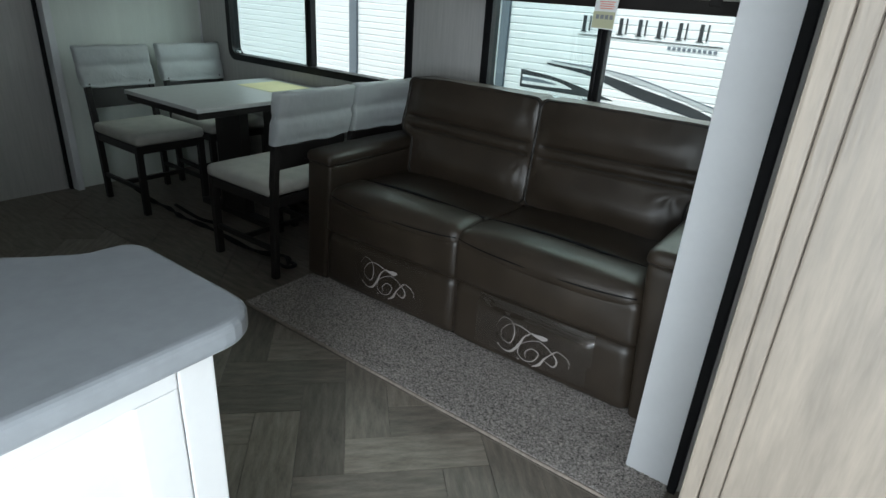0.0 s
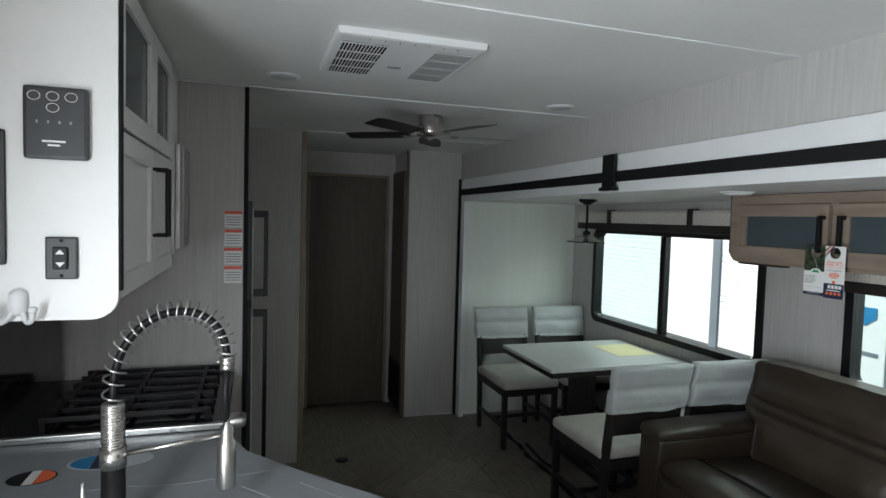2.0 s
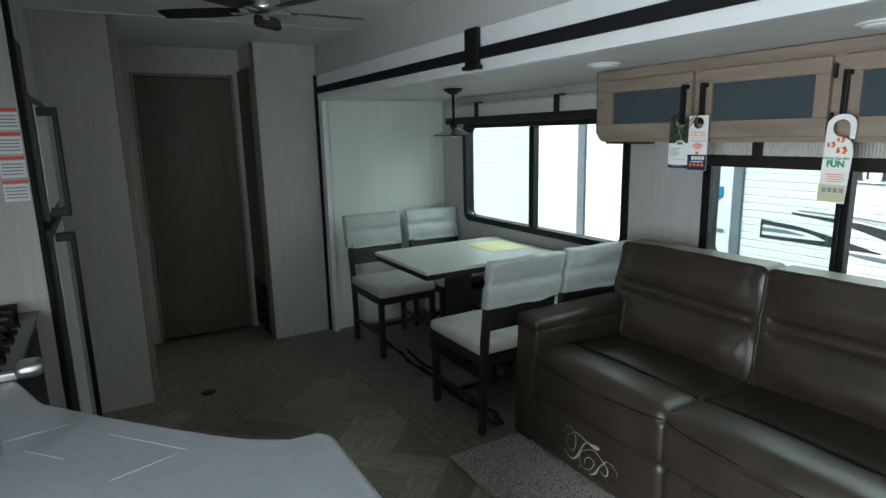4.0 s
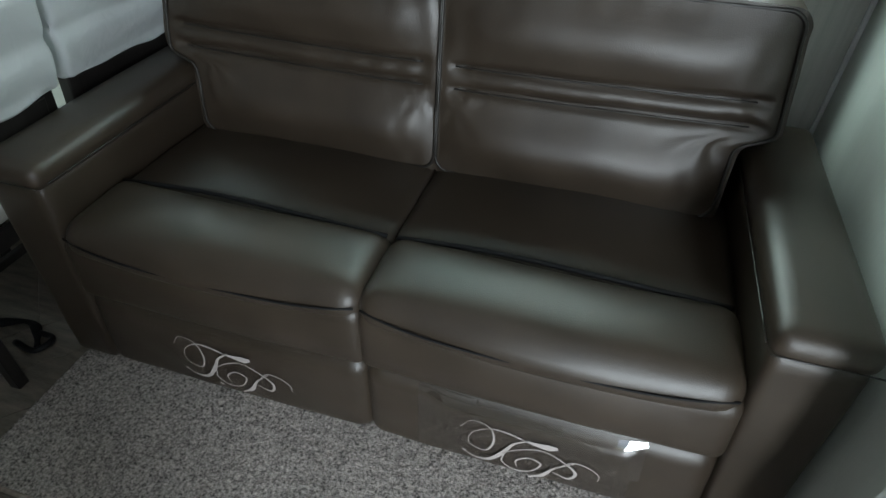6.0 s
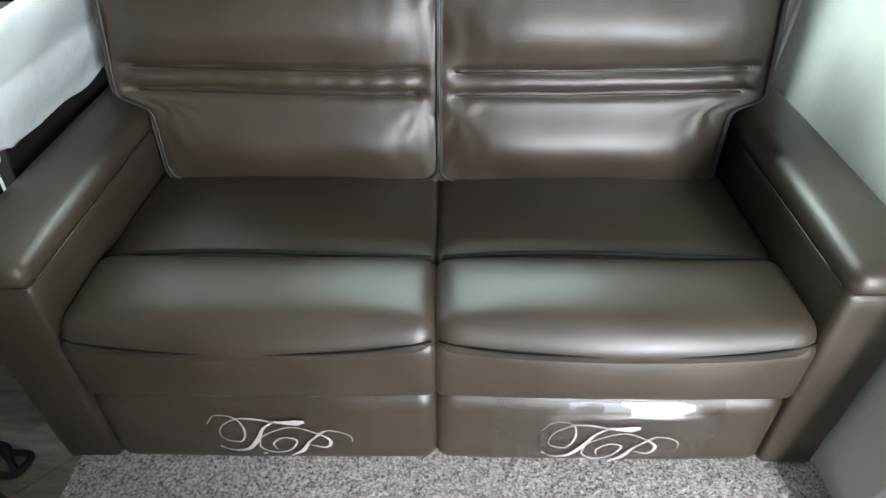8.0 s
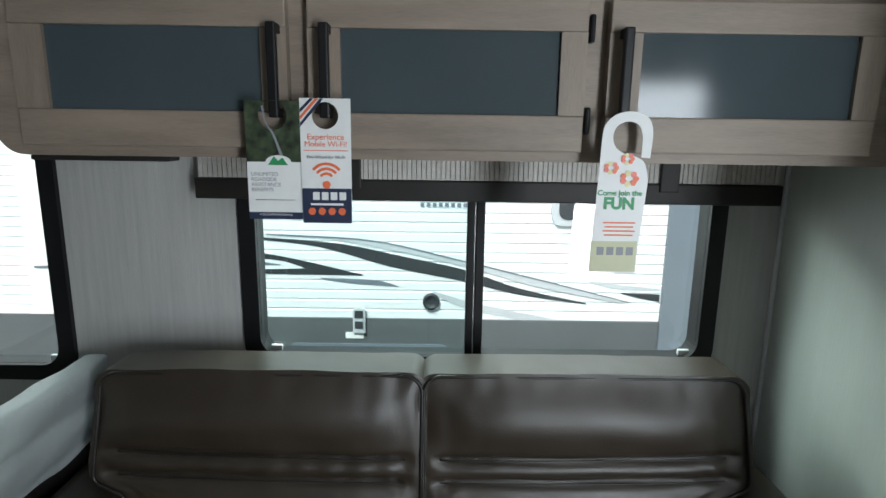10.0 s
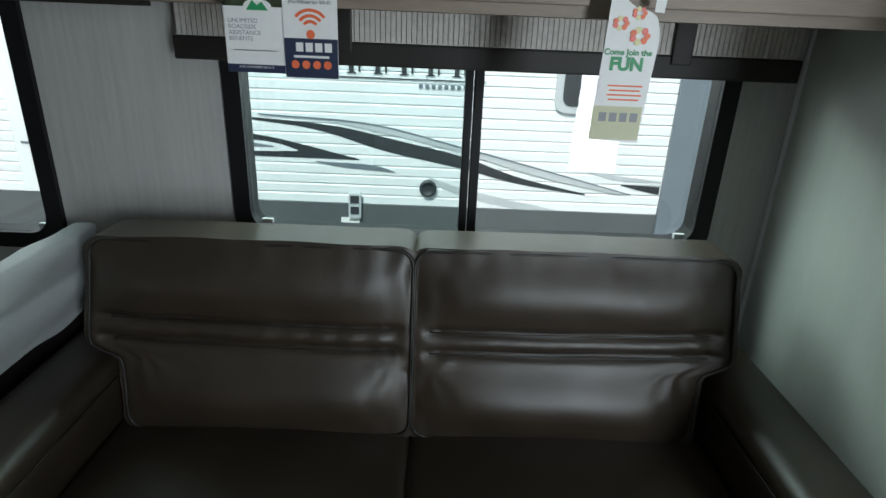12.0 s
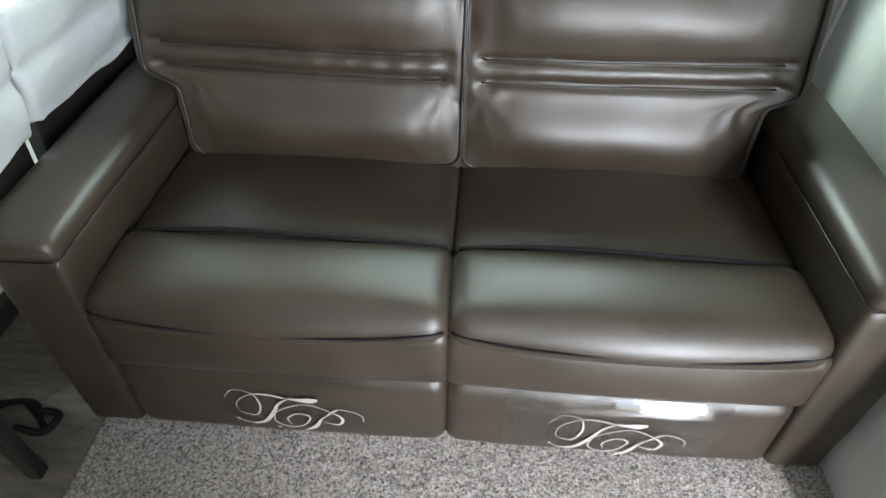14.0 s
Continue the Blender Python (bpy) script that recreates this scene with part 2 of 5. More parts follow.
def puff(x0, x1, y0, y1, z0, z1, r, bulge=(0, 0, 0), n=(20, 12, 12), shape=None):
    """A stuffed, rounded block whose faces swell by bulge; shape moves each point further."""
    bm = bmesh.new()
    c = Vector(((x0 + x1) / 2, (y0 + y1) / 2, (z0 + z1) / 2))
    h = Vector(((x1 - x0) / 2, (y1 - y0) / 2, (z1 - z0) / 2))
    inner = Vector([max(a - r, 0.001) for a in h])
    grid = {}

    def at(i, j, k):
        if (i, j, k) not in grid:
            p = Vector([math.sin((2 * q / m - 1) * math.pi / 2 * 0.999) * a for q, m, a in zip((i, j, k), n, h)])
            q = Vector([max(-a, min(a, b)) for a, b in zip(inner, p)])
            d = p - q
            v = q + (d.normalized() * r if d.length > 1e-6 else d)
            u = [max(-1, min(1, a / b)) for a, b in zip(v, h)]
            f = [1 - a * a for a in u]
            v = v + Vector((bulge[0] * u[0] * f[1] * f[2], bulge[1] * u[1] * f[0] * f[2], bulge[2] * u[2] * f[0] * f[1])) + c
            grid[i, j, k] = bm.verts.new(shape(v) if shape else v)
        return grid[i, j, k]

    a, b, e = n
    for i in range(a):
        for j in range(b):
            bm.faces.new((at(i, j, 0), at(i, j + 1, 0), at(i + 1, j + 1, 0), at(i + 1, j, 0)))
            bm.faces.new((at(i, j, e), at(i + 1, j, e), at(i + 1, j + 1, e), at(i, j + 1, e)))
    for i in range(a):
        for k in range(e):
            bm.faces.new((at(i, 0, k), at(i + 1, 0, k), at(i + 1, 0, k + 1), at(i, 0, k + 1)))
            bm.faces.new((at(i, b, k), at(i, b, k + 1), at(i + 1, b, k + 1), at(i + 1, b, k)))
    for j in range(b):
        for k in range(e):
            bm.faces.new((at(0, j, k), at(0, j, k + 1), at(0, j + 1, k + 1), at(0, j + 1, k)))
            bm.faces.new((at(a, j, k), at(a, j + 1, k), at(a, j + 1, k + 1), at(a, j, k + 1)))
    for f in bm.faces:
        f.smooth = True
    return bm


def slab(outline, z0, z1, bm=None):
    """An upright prism over an outline of (x, y) corners."""
    bm = bm or bmesh.new()
    lo, hi = [bm.verts.new((x, y, z0)) for x, y in outline], [bm.verts.new((x, y, z1)) for x, y in outline]
    bm.faces.new(lo[::-1])
    bm.faces.new(hi)
    for i in range(len(lo)):
        j = (i + 1) % len(lo)
        bm.faces.new((lo[i], lo[j], hi[j], hi[i]))
    bmesh.ops.recalc_face_normals(bm, faces=bm.faces)
    return bm


def upright(bm):
    """Turns a prism made flat so that its outline (x, y) stands as (x, z) and its height runs along y."""
    for v in bm.verts:
        v.co = Vector((v.co.x, v.co.z, v.co.y))
    bmesh.ops.recalc_face_normals(bm, faces=bm.faces)
    return bm


def rounded(x0, x1, y0, y1, r, corners=(1, 1, 1, 1), steps=6):
    """The outline of a rectangle whose corners (from low x, low y, turning left) are rounded."""
    out = []
    for (cx, cy, a0), on in zip(((x0, y0, 180), (x1, y0, 270), (x1, y1, 0), (x0, y1, 90)), corners):
        if not on:
            out.append((cx, cy))
            continue
        ox, oy = (x0 + r if cx == x0 else x1 - r), (y0 + r if cy == y0 else y1 - r)
        out += [(ox + r * math.cos(radians(a0 + 90 * k / steps)), oy + r * math.sin(radians(a0 + 90 * k / steps))) for k in range(steps + 1)]
    return out


def ring_frame(outer, inner, y0, y1):
    """A frame standing in the x-z plane between two outlines with as many corners each."""
    bm = bmesh.new()
    n = len(outer)
    rows = [[bm.verts.new((x, y, z)) for x, z in o] for o, y in ((outer, y0), (inner, y0), (inner, y1), (outer, y1))]
    for a, b in zip(rows, rows[1:] + rows[:1]):
        for i in range(n):
            j = (i + 1) % n
            bm.faces.new((a[i], a[j], b[j], b[i]))
    bmesh.ops.recalc_face_normals(bm, faces=bm.faces)
    return bm


def spline(points, per=10):
    """Points along a smooth curve through the given ones."""
    p = [Vector(q) for q in points]
    p = [2 * p[0] - p[1]] + p + [2 * p[-1] - p[-2]]
    out = []
    for a, b, c, d in zip(p, p[1:], p[2:], p[3:]):
        for k in range(per):
            t = k / per
            out.append(0.5 * (2 * b + (c - a) * t + (2 * a - 5 * b + 4 * c - d) * t * t + (3 * b - a - 3 * c + d) * t ** 3))
    return out + [p[-2]]


def panel_wall(name, axis, at0, at1, us, vs, holes, mat, label):
    """A wall with thickness from at0 to at1 across axis, and holes (u0, u1, v0, v1) through it."""
    us = sorted(set(us) | {h[0] for h in holes} | {h[1] for h in holes})
    vs = sorted(set(vs) | {h[2] for h in holes} | {h[3] for h in holes})
    solid = lambda i, j: 0 <= i < len(us) - 1 and 0 <= j < len(vs) - 1 and not any(
        h[0] <= (us[i] + us[i + 1]) / 2 <= h[1] and h[2] <= (vs[j] + vs[j + 1]) / 2 <= h[3] for h in holes)
    bm, made = bmesh.new(), {}

    def v(i, j, k):
        key = (i, j, k)
        if key not in made:
            w = (at0, at1)[k]
            made[key] = bm.verts.new((w, us[i], vs[j]) if axis == "x" else (us[i], w, vs[j]))
        return made[key]

    for i in range(len(us) - 1):
        for j in range(len(vs) - 1):
            if not solid(i, j):
                continue
            for k in (0, 1):
                bm.faces.new((v(i, j, k), v(i + 1, j, k), v(i + 1, j + 1, k), v(i, j + 1, k)))
            for (di, dj), (a, b) in (((-1, 0), ((i, j), (i, j + 1))), ((1, 0), ((i + 1, j), (i + 1, j + 1))),
                                     ((0, -1), ((i, j), (i + 1, j))), ((0, 1), ((i, j + 1), (i + 1, j + 1)))):
                if not solid(i + di, j + dj):
                    bm.faces.new((v(*a, 0), v(*b, 0), v(*b, 1), v(*a, 1)))
    bmesh.ops.recalc_face_normals(bm, faces=bm.faces)
    return piece(name, bm, mat, label)


def mesh_of(name, bm, mat):
    me = bpy.data.meshes.new(name)
    bm.to_mesh(me)
    bm.free()
    me.materials.append(mat)
    return me


def piece(name, bm, mat, label="", category="", kind="structure", group=""):
    """A piece of the setting, or a thing of one mesh, in the world's place."""
    return tagged(new(name, mesh_of(name, bm, mat)), label, category, group, kind)


def thing(name, at, label, category, group=""):
    ob = new(name)
    ob.location = at
    ob.empty_display_size = 0.1
    return tagged(ob, label, category, group)


def part(name, bm, mat, parent, label=""):
    """One mesh under a thing or a part; bm is given in the world's place."""
    base, p = Vector((0, 0, 0)), parent
    while p:
        base += p.location
        p = p.parent
    for v in bm.verts:
        v.co -= base
    ob = new(name, mesh_of(name, bm, mat))
    ob.parent = parent
    return tagged(ob, label)


def letters(text, size, mat, parent, x, y, z, name="lettering", face="front", align="CENTER", heavy=0.0):
    """Words in the built-in font, upright; face 'front' looks to -y, 'side' to +x."""
    cu = bpy.data.curves.new(name, "FONT")
    cu.body, cu.size, cu.align_x, cu.extrude = text, size, align, 0.0002
    cu.offset = heavy
    tmp = new(name, cu)
    bpy.context.view_layer.update()
    me = bpy.data.meshes.new_from_object(tmp.evaluated_get(bpy.context.evaluated_depsgraph_get()))
    bpy.data.objects.remove(tmp)
    bm = bmesh.new()
    bm.from_mesh(me)
    turn = pose(x, y, z, 90, 0, 0 if face == "front" else 90)
    bmesh.ops.transform(bm, matrix=turn, verts=bm.verts)
    return part(name, bm, mat, parent)


# ---- the large structure ----
X0, X1, WY, FY = -2.92, 0.915, 0.152, -0.87      # slide-out room: ends, window wall, front flange
TOP, SLIDE_TOP = 2.14, 1.755                   # main ceiling, slide ceiling
W1 = (-2.575, -0.945, 0.835, 1.56)               # dinette window
W2 = (-0.468, 0.752, 0.872, 1.44)               # sofa window
panel_wall("wall_north", "y", WY, WY + 0.06, (X0 - 0.05, X1 + 0.05), (-0.1, SLIDE_TOP + 0.05), (W1, W2), WALLPAPER, "pale linen-textured wall with two black-framed windows")
piece("wall_slide_west", box(X0 - 0.05, X0, FY + 0.03, WY - 0.002, -0.1, SLIDE_TOP), PALE_WALL, "pale grey-green end wall of the slide-out")
piece("wall_slide_east", box(X1, X1 + 0.05, FY + 0.03, WY - 0.002, -0.1, SLIDE_TOP), PALE_WALL, "pale grey-green end wall beside the sofa")
piece("ceiling_slide", box(X0 - 0.05, X1 + 0.05, FY + 0.03, WY, SLIDE_TOP + 0.002, SLIDE_TOP + 0.05), CEIL_SLIDE, "textured pale slide-out ceiling")
piece("trim_corner", box(X1 - 0.012, X1 - 0.001, WY - 0.012, WY - 0.001, 0.0, SLIDE_TOP - 0.003, 0.004), WHITE_TRIM, "thin white corner moulding")
piece("trim_corner", box(X0 + 0.001, X0 + 0.012, WY - 0.012, WY - 0.001, 0.0, SLIDE_TOP - 0.003, 0.004), WHITE_TRIM, "thin white corner moulding")
# flange round the opening, with its black seal
ob = piece("trim_slide_top", box(X0 - 0.04, 1.015, FY - 0.012, FY + 0.028, SLIDE_TOP - 0.004, 1.80, 0.003), WHITE_TRIM, "white fascia over the slide-out opening")
piece("trim_slide_upper", box(X0 - 0.04, 1.015, FY - 0.012, FY + 0.028, 1.848, 1.925, 0.003), WHITE_TRIM, "white fascia board above the black seal")
piece("trim_seal_top", box(X0 - 0.04, 1.015, FY - 0.022, FY + 0.02, 1.80, 1.848, 0.006), BLACK_SEAL, "black rubber slide-out seal")
piece("trim_jamb_west", box(X0 - 0.02, -2.862, FY - 0.012, FY + 0.028, 0.006, SLIDE_TOP - 0.006, 0.003), WHITE_TRIM, "white slide-out jamb")
piece("trim_jamb_east", box(0.852, 0.985, FY - 0.012, FY + 0.028, 0.008, SLIDE_TOP - 0.006, 0.003), WHITE_TRIM, "white slide-out jamb beside the sofa")
piece("trim_seal_west", box(X0 - 0.045, X0 - 0.02, FY - 0.03, FY + 0.02, 0.002, 1.93, 0.004), BLACK_SEAL, "black rubber slide-out seal")
piece("trim_seal_east", box(0.986, 1.012, FY - 0.03, FY + 0.02, 0.002, 1.93, 0.004), BLACK_SEAL, "black rubber slide-out seal")
panel_wall("wall_main_north", "y", FY, FY + 0.03, (-3.6, 2.2), (0, TOP), ((X0 - 0.02, 0.985, -0.01, 1.92),), WALLPAPER, "pale papered wall above the slide-out")
# seal clamp on the fascia
clamp = thing("seal_clamp", (-0.86, FY - 0.03, 1.75), "black plastic clamp over the slide-out seal", "clamp")
part("plate", box(-0.905, -0.815, FY - 0.045, FY - 0.024, 1.775, 1.925, 0.004), BLACK_METAL, clamp)
part("lip", box(-0.905, -0.80, FY - 0.06, FY - 0.0225, 1.757, 1.774, 0.003), BLACK_METAL, clamp)
piece("ceiling", box(-3.6, 2.2, -3.25, FY + 0.03, TOP, TOP + 0.05), CEILING, "off-white ceiling panels")
for x in (0.075, -1.12, -2.29):
    piece("trim_ceiling", box(x - 0.012, x + 0.012, -3.2, FY - 0.002, TOP - 0.005, TOP - 0.0005, 0.002), WHITE_TRIM, "thin white ceiling batten")
panel_wall("wall_south", "y", -3.25, -3.2, (-3.6, 2.2), (-0.02, TOP), ((0.98, 1.72, -0.01, 1.88),), WALLPAPER, "pale papered wall with the open entry doorway")
piece("wall_east", box(2.15, 2.2, -3.2, FY, -0.02, TOP), WALLPAPER, "pale papered end wall")
# passage to the far door
piece("wall_passage_north", box(-3.45, -2.98, -1.325, FY - 0.002, 0, TOP), WALLPAPER, "pale papered wall block beside the passage")
piece("trim_passage_north", box(-2.978, -2.966, -1.335, -1.31, 0.0, TOP - 0.002, 0.003), DARK_DOOR, "thin wood edge trim")
piece("door_2", box(-3.38, -3.0, -1.345, -1.328, 0.02, 1.98, 0.003), DARK_DOOR, "dark wood door folded against the passage wall")
panel_wall("wall_west", "x", -3.45, -3.40, (-3.2, -1.325), (0, TOP), ((-2.06, -1.372, -0.01, 1.96),), WALLPAPER, "pale papered wall round the far door")
piece("wall_passage_south", box(-3.40, -2.31, -3.2, -2.17, 0, TOP), WALLPAPER, "pale papered wall block beside the passage")
piece("trim_passage_south", box(-2.322, -2.302, -2.19, -2.158, 0.0, TOP - 0.002, 0.004), GREY_OAK_UP, "thin wood edge trim")
door = thing("door_1", (-3.42, -1.72, 0), "closed dark wood interior door with a black knob", "door")
door["kind"] = "structure"
part("leaf", box(-3.435, -3.405, -2.035, -1.397, 0.012, 1.935, 0.003), DARK_DOOR, door)
for y0, y1, z0, z1 in ((-2.06, -2.037, 0.0, 1.96), (-1.395, -1.372, 0.0, 1.96), (-2.036, -1.396, 1.937, 1.96)):
    part("frame", box(-3.45, -3.392, y0, y1, z0, z1, 0.003), GREY_OAK_UP, door)
knob = part("knob", lathe([(0.0, 0.0), (0.026, 0.0), (0.026, 0.006), (0.012, 0.008), (0.012, 0.03), (0.027, 0.04), (0.027, 0.055), (0.0, 0.062)], (0, 0)), BLACK_METAL, door)
knob.matrix_local = pose(0.015, -0.245, 0.97, 0, 90, 0)

# Unseen walls added to keep daylight from leaking under the far door.
piece("light_block_far", box(-3.60, -3.55, -3.25, FY, -0.02, TOP), WALLPAPER, "unseen wall added behind the far door against stray daylight")
piece("light_block_side", box(-3.55, -3.45, -2.4, -2.35, -0.02, TOP), WALLPAPER, "unseen wall added behind the far door against stray daylight")

# floors
piece("floor", box(-3.6, 2.2, -3.25, -1.05, -0.06, -0.004), VINYL, "grey-brown vinyl floor base")
piece("floor_slide", box(X0 - 0.05, 1.0, -1.06, WY, -0.05, 0.002), VINYL, "grey-brown vinyl floor of the slide-out")
piece("floor_edge", box(1.0, 2.2, -1.05, FY + 0.03, -0.06, -0.004), VINYL, "grey-brown vinyl floor base")
carpet = bmesh.new()
nx, ny = 300, 190
cv = [[carpet.verts.new((-0.87 + 1.86 * i / nx, -1.045 + 1.2 * j / ny, 0.011 + 0.005 * noise.noise((i * 1.05, j * 1.05, 3)) + 0.002 * noise.noise((i * 0.06, j * 0.06, 9))))
       for i in range(nx + 1)] for j in range(ny + 1)]
for j in range(ny):
    for i in range(nx):
        carpet.faces.new((cv[j][i], cv[j][i + 1], cv[j + 1][i + 1], cv[j + 1][i])).smooth = True
rim = [cv[0][i] for i in range(nx + 1)] + [cv[j][nx] for j in range(1, ny + 1)] + [cv[ny][i] for i in range(nx - 1, -1, -1)] + [cv[j][0] for j in range(ny - 1, 0, -1)]
low = [carpet.verts.new((v.co.x, v.co.y, 0.002)) for v in rim]
for i in range(len(rim)):
    j = (i + 1) % len(rim)
    carpet.faces.new((low[i], low[j], rim[j], rim[i]))
piece("floor_carpet", carpet, CARPET, "taupe cut-pile carpet before the sofa")
piece("trim_carpet", tube([(-0.87 + 0.062 * i, -1.05, 0.006 + 0.001 * math.sin(i)) for i in range(31)], 0.006, sides=8), CARPET_EDGE, "bound pale carpet edge")

# ---- windows ----
def window(name, w, mull, label):
    x0, x1, z0, z1 = w
    ob = thing(name, ((x0 + x1) / 2, WY, z0), label, "window")
    ob["kind"] = "structure"
    o, i, g = rounded(x0 - 0.012, x1 + 0.012, z0 - 0.012, z1 + 0.012, 0.07), rounded(x0 + 0.03, x1 - 0.03, z0 + 0.03, z1 - 0.03, 0.05), rounded(x0 + 0.001, x1 - 0.001, z0 + 0.001, z1 - 0.001, 0.01)
    part("window_frame", ring_frame(o, i, WY - 0.016, WY - 0.001), BLACK_METAL, ob)
    part("reveal", ring_frame(g, rounded(x0 + 0.03, x1 - 0.03, z0 + 0.03, z1 - 0.03, 0.045), WY + 0.001, WY + 0.055), BLACK_METAL, ob)
    part("mullion", box(mull - 0.022, mull - 0.002, WY - 0.008, WY + 0.03, z0 + 0.031, z1 - 0.031, 0.003), BLACK_METAL, ob)
    part("mullion", box(mull + 0.001, mull + 0.024, WY - 0.004, WY + 0.04, z0 + 0.031, z1 - 0.031, 0.003), BLACK_METAL, ob)
    for a, b, y, glass in ((x0 + 0.02, mull - 0.005, WY + 0.02, TINTED), (mull + 0.005, x1 - 0.02, WY + 0.034, GLASS)):
        pane = part("pane", box(a, b, y, y + 0.003, z0 + 0.02, z1 - 0.02), glass, ob)
        pane.visible_shadow = False
    for x in (x0 + 0.05, x1 - 0.07):
        part("weep_clip", box(x, x + 0.03, WY + 0.005, WY + 0.018, z0 + 0.034, z0 + 0.05, 0.003), WHITE_TRIM, ob)
    return ob


window("window_1", W1, -1.765, "black-framed sliding window above the dinette table")
window("window_2", W2, 0.125, "black-framed sliding window behind the sofa")


def valance(x0, x1, zb, clips, label):
    v = thing("window_valance", ((x0 + x1) / 2, WY - 0.002, zb), label, "valance")
    y = WY - 0.09
    part("rail", box(x0, x1, y, y + 0.03, zb, zb + 0.05, 0.004), BROWN_BLACK, v)
    fab = bmesh.new()
    n = int((x1 - x0 - 0.02) / 0.0115)
    for k in range(n):
        a = x0 + 0.01 + k * (x1 - x0 - 0.02) / n
        box(a, a + 0.0098, y + 0.004, y + 0.022 + 0.002 * (k % 2), zb + 0.051, zb + 0.125, 0.0, fab)
    tagged(part("fabric", fab, BLIND, v, "cream herringbone fabric strip"), kind="stuff")
    part("head", box(x0, x1, y + 0.026, WY - 0.003, zb + 0.051, zb + 0.14, 0.003), BLIND, v)
    for x in clips:
        part("clip", box(x, x + 0.045, y - 0.006, y + 0.003, zb + 0.03, zb + 0.14, 0.003), BROWN_BLACK, v)
        part("hook", box(x, x + 0.075, y - 0.006, y + 0.02, zb + 0.141, zb + 0.149, 0.002), BROWN_BLACK, v)
    return v


valance(-2.72, -0.90, 1.56, (-2.3, -1.45), "cream valance on a dark rail over the dinette window")
valance(-0.552, 0.852, 1.327, (-0.2, 0.555), "cream valance on a dark rail over the sofa window")

# ---- sofa ----
sofa = thing("sofa", (0.015, -0.3, 0.011), "two-seat brown leather recliner sofa on the carpet", "sofa")


def narrowing(z):
    """The cushions step in where they drop between the arms."""
    return 1.03 - 0.10 / (1 + math.exp((z - 0.678) / 0.007)) - 0.03 * max(0.0, min(1.0, (z - 0.70) / 0.2))


def seam_height(x, z):
    """The two seams climb a little towards the arms."""
    return z + 0.020 * (abs(x) - 0.37)


def back_shape(side):
    def shape(v):
        lean = -0.15 + (v.z - 0.475) * 0.135
        x = abs(v.x)
        narrow = narrowing(v.z)
        if v.y < 0:
            hi, lo = seam_height(x, 0.760), seam_height(x, 0.706)
            puffs = 0.034 * math.exp(-((v.z - 0.85) / 0.080) ** 2) + 0.040 * math.exp(-((v.z - 0.585) / 0.080) ** 2)
            edge = max(0.0, 1 - ((x - 0.37) / 0.36) ** 4)
            band = 0.007 * math.exp(-((v.z - (hi + lo) / 2) / 0.016) ** 2) * edge
            crease = 0.017 * (math.exp(-((v.z - hi) / 0.008) ** 2) + math.exp(-((v.z - lo) / 0.008) ** 2)) * max(0, min(1, (edge - 0.1) * 3))
            pleat = 0.0016 * math.sin(v.x * 95 + side) * math.exp(-((v.z - 0.732) / 0.03) ** 2) * (1 if side < 0 else 0.25)
            # gathers that fan out of the notch and of the inner edge
            gather = 0.0
            for gx, gz, k in ((0.66, 0.69, 0.0024), (0.05, 0.66, 0.0013)):
                dx, dz = x - gx, v.z - gz
                r = math.hypot(dx, dz)
                gather += k * math.sin(math.atan2(dz, dx) * 6 + side) * math.exp(-((r - 0.04) / 0.035) ** 2)
            wr = 0.0022 * noise.noise((v.x * 6, v.z * 9, side * 3.0)) + 0.005 * noise.noise((v.x * 24, v.z * 14, 5 + side)) * max(0.0, 1 - edge) ** 0.7
            top = 0.003 * noise.noise((v.x * 22, 4, side)) * math.exp(-((v.z - 0.93) / 0.03) ** 2)
            return Vector((v.x * narrow, lean - puffs * edge + crease - band + pleat + gather + wr + top, v.z + 0.006 * noise.noise((v.x * 5, 0, side))))
        return Vector((v.x * narrow, v.y + (v.z - 0.475) * 0.06, v.z + 0.003 * noise.noise((v.x * 9, 2, side))))
    return shape


for side, xa, xb in ((-1, -0.745, 0.010), (1, -0.010, 0.748)):
    cushion = part("back_cushion", puff(xa, xb, -0.13, 0.035, 0.468, 0.953, 0.04, (0.0, 0.0, 0.005), (72, 8, 84), back_shape(side)), LEATHER, sofa)
    loop = []
    ring = rounded(xa + 0.012, xb - 0.012, 0.482, 0.947, 0.04)
    full = []
    for p, q in zip(ring, ring[1:] + ring[:1]):
        n = max(1, int(math.hypot(q[0] - p[0], q[1] - p[1]) / 0.012))
        full += [(p[0] + (q[0] - p[0]) * k / n, p[1] + (q[1] - p[1]) * k / n) for k in range(n)]
    for x, z in full:
        loop.append((x * narrowing(z), -0.1535 + (z - 0.475) * 0.135 + 0.002 * noise.noise((x * 14, z * 14, side)), z))
    arcs = spline(loop + loop[:1], 3)
    part("piping", tube(arcs, 0.0045, sides=6), LEATHER_DARK, cushion)
    for zs in (0.760, 0.706):
        pts = [(x, -0.1475 + (zs - 0.475) * 0.135 - 0.0115 * max(0.0, 1 - ((abs(x) - 0.37) / 0.36) ** 4) - 0.002, seam_height(x, zs)) for x in np.linspace(xa + 0.05, xb - 0.05, 30)]
        part("seam_or_fold_shade", tube(pts, 0.002, sides=5), LEATHER_DARK, cushion)


def seat_back(v):
    return Vector((v.x, v.y, v.z + 0.05 * (v.y + 0.42) * -0.6 + 0.004 * noise.noise((v.x * 6, v.y * 7, 1))))


def seat_front(v):
    return Vector((v.x, v.y + 0.006 * math.cos(v.x * 8), v.z + 0.004 * noise.noise((v.x * 5, v.y * 8, 2))))


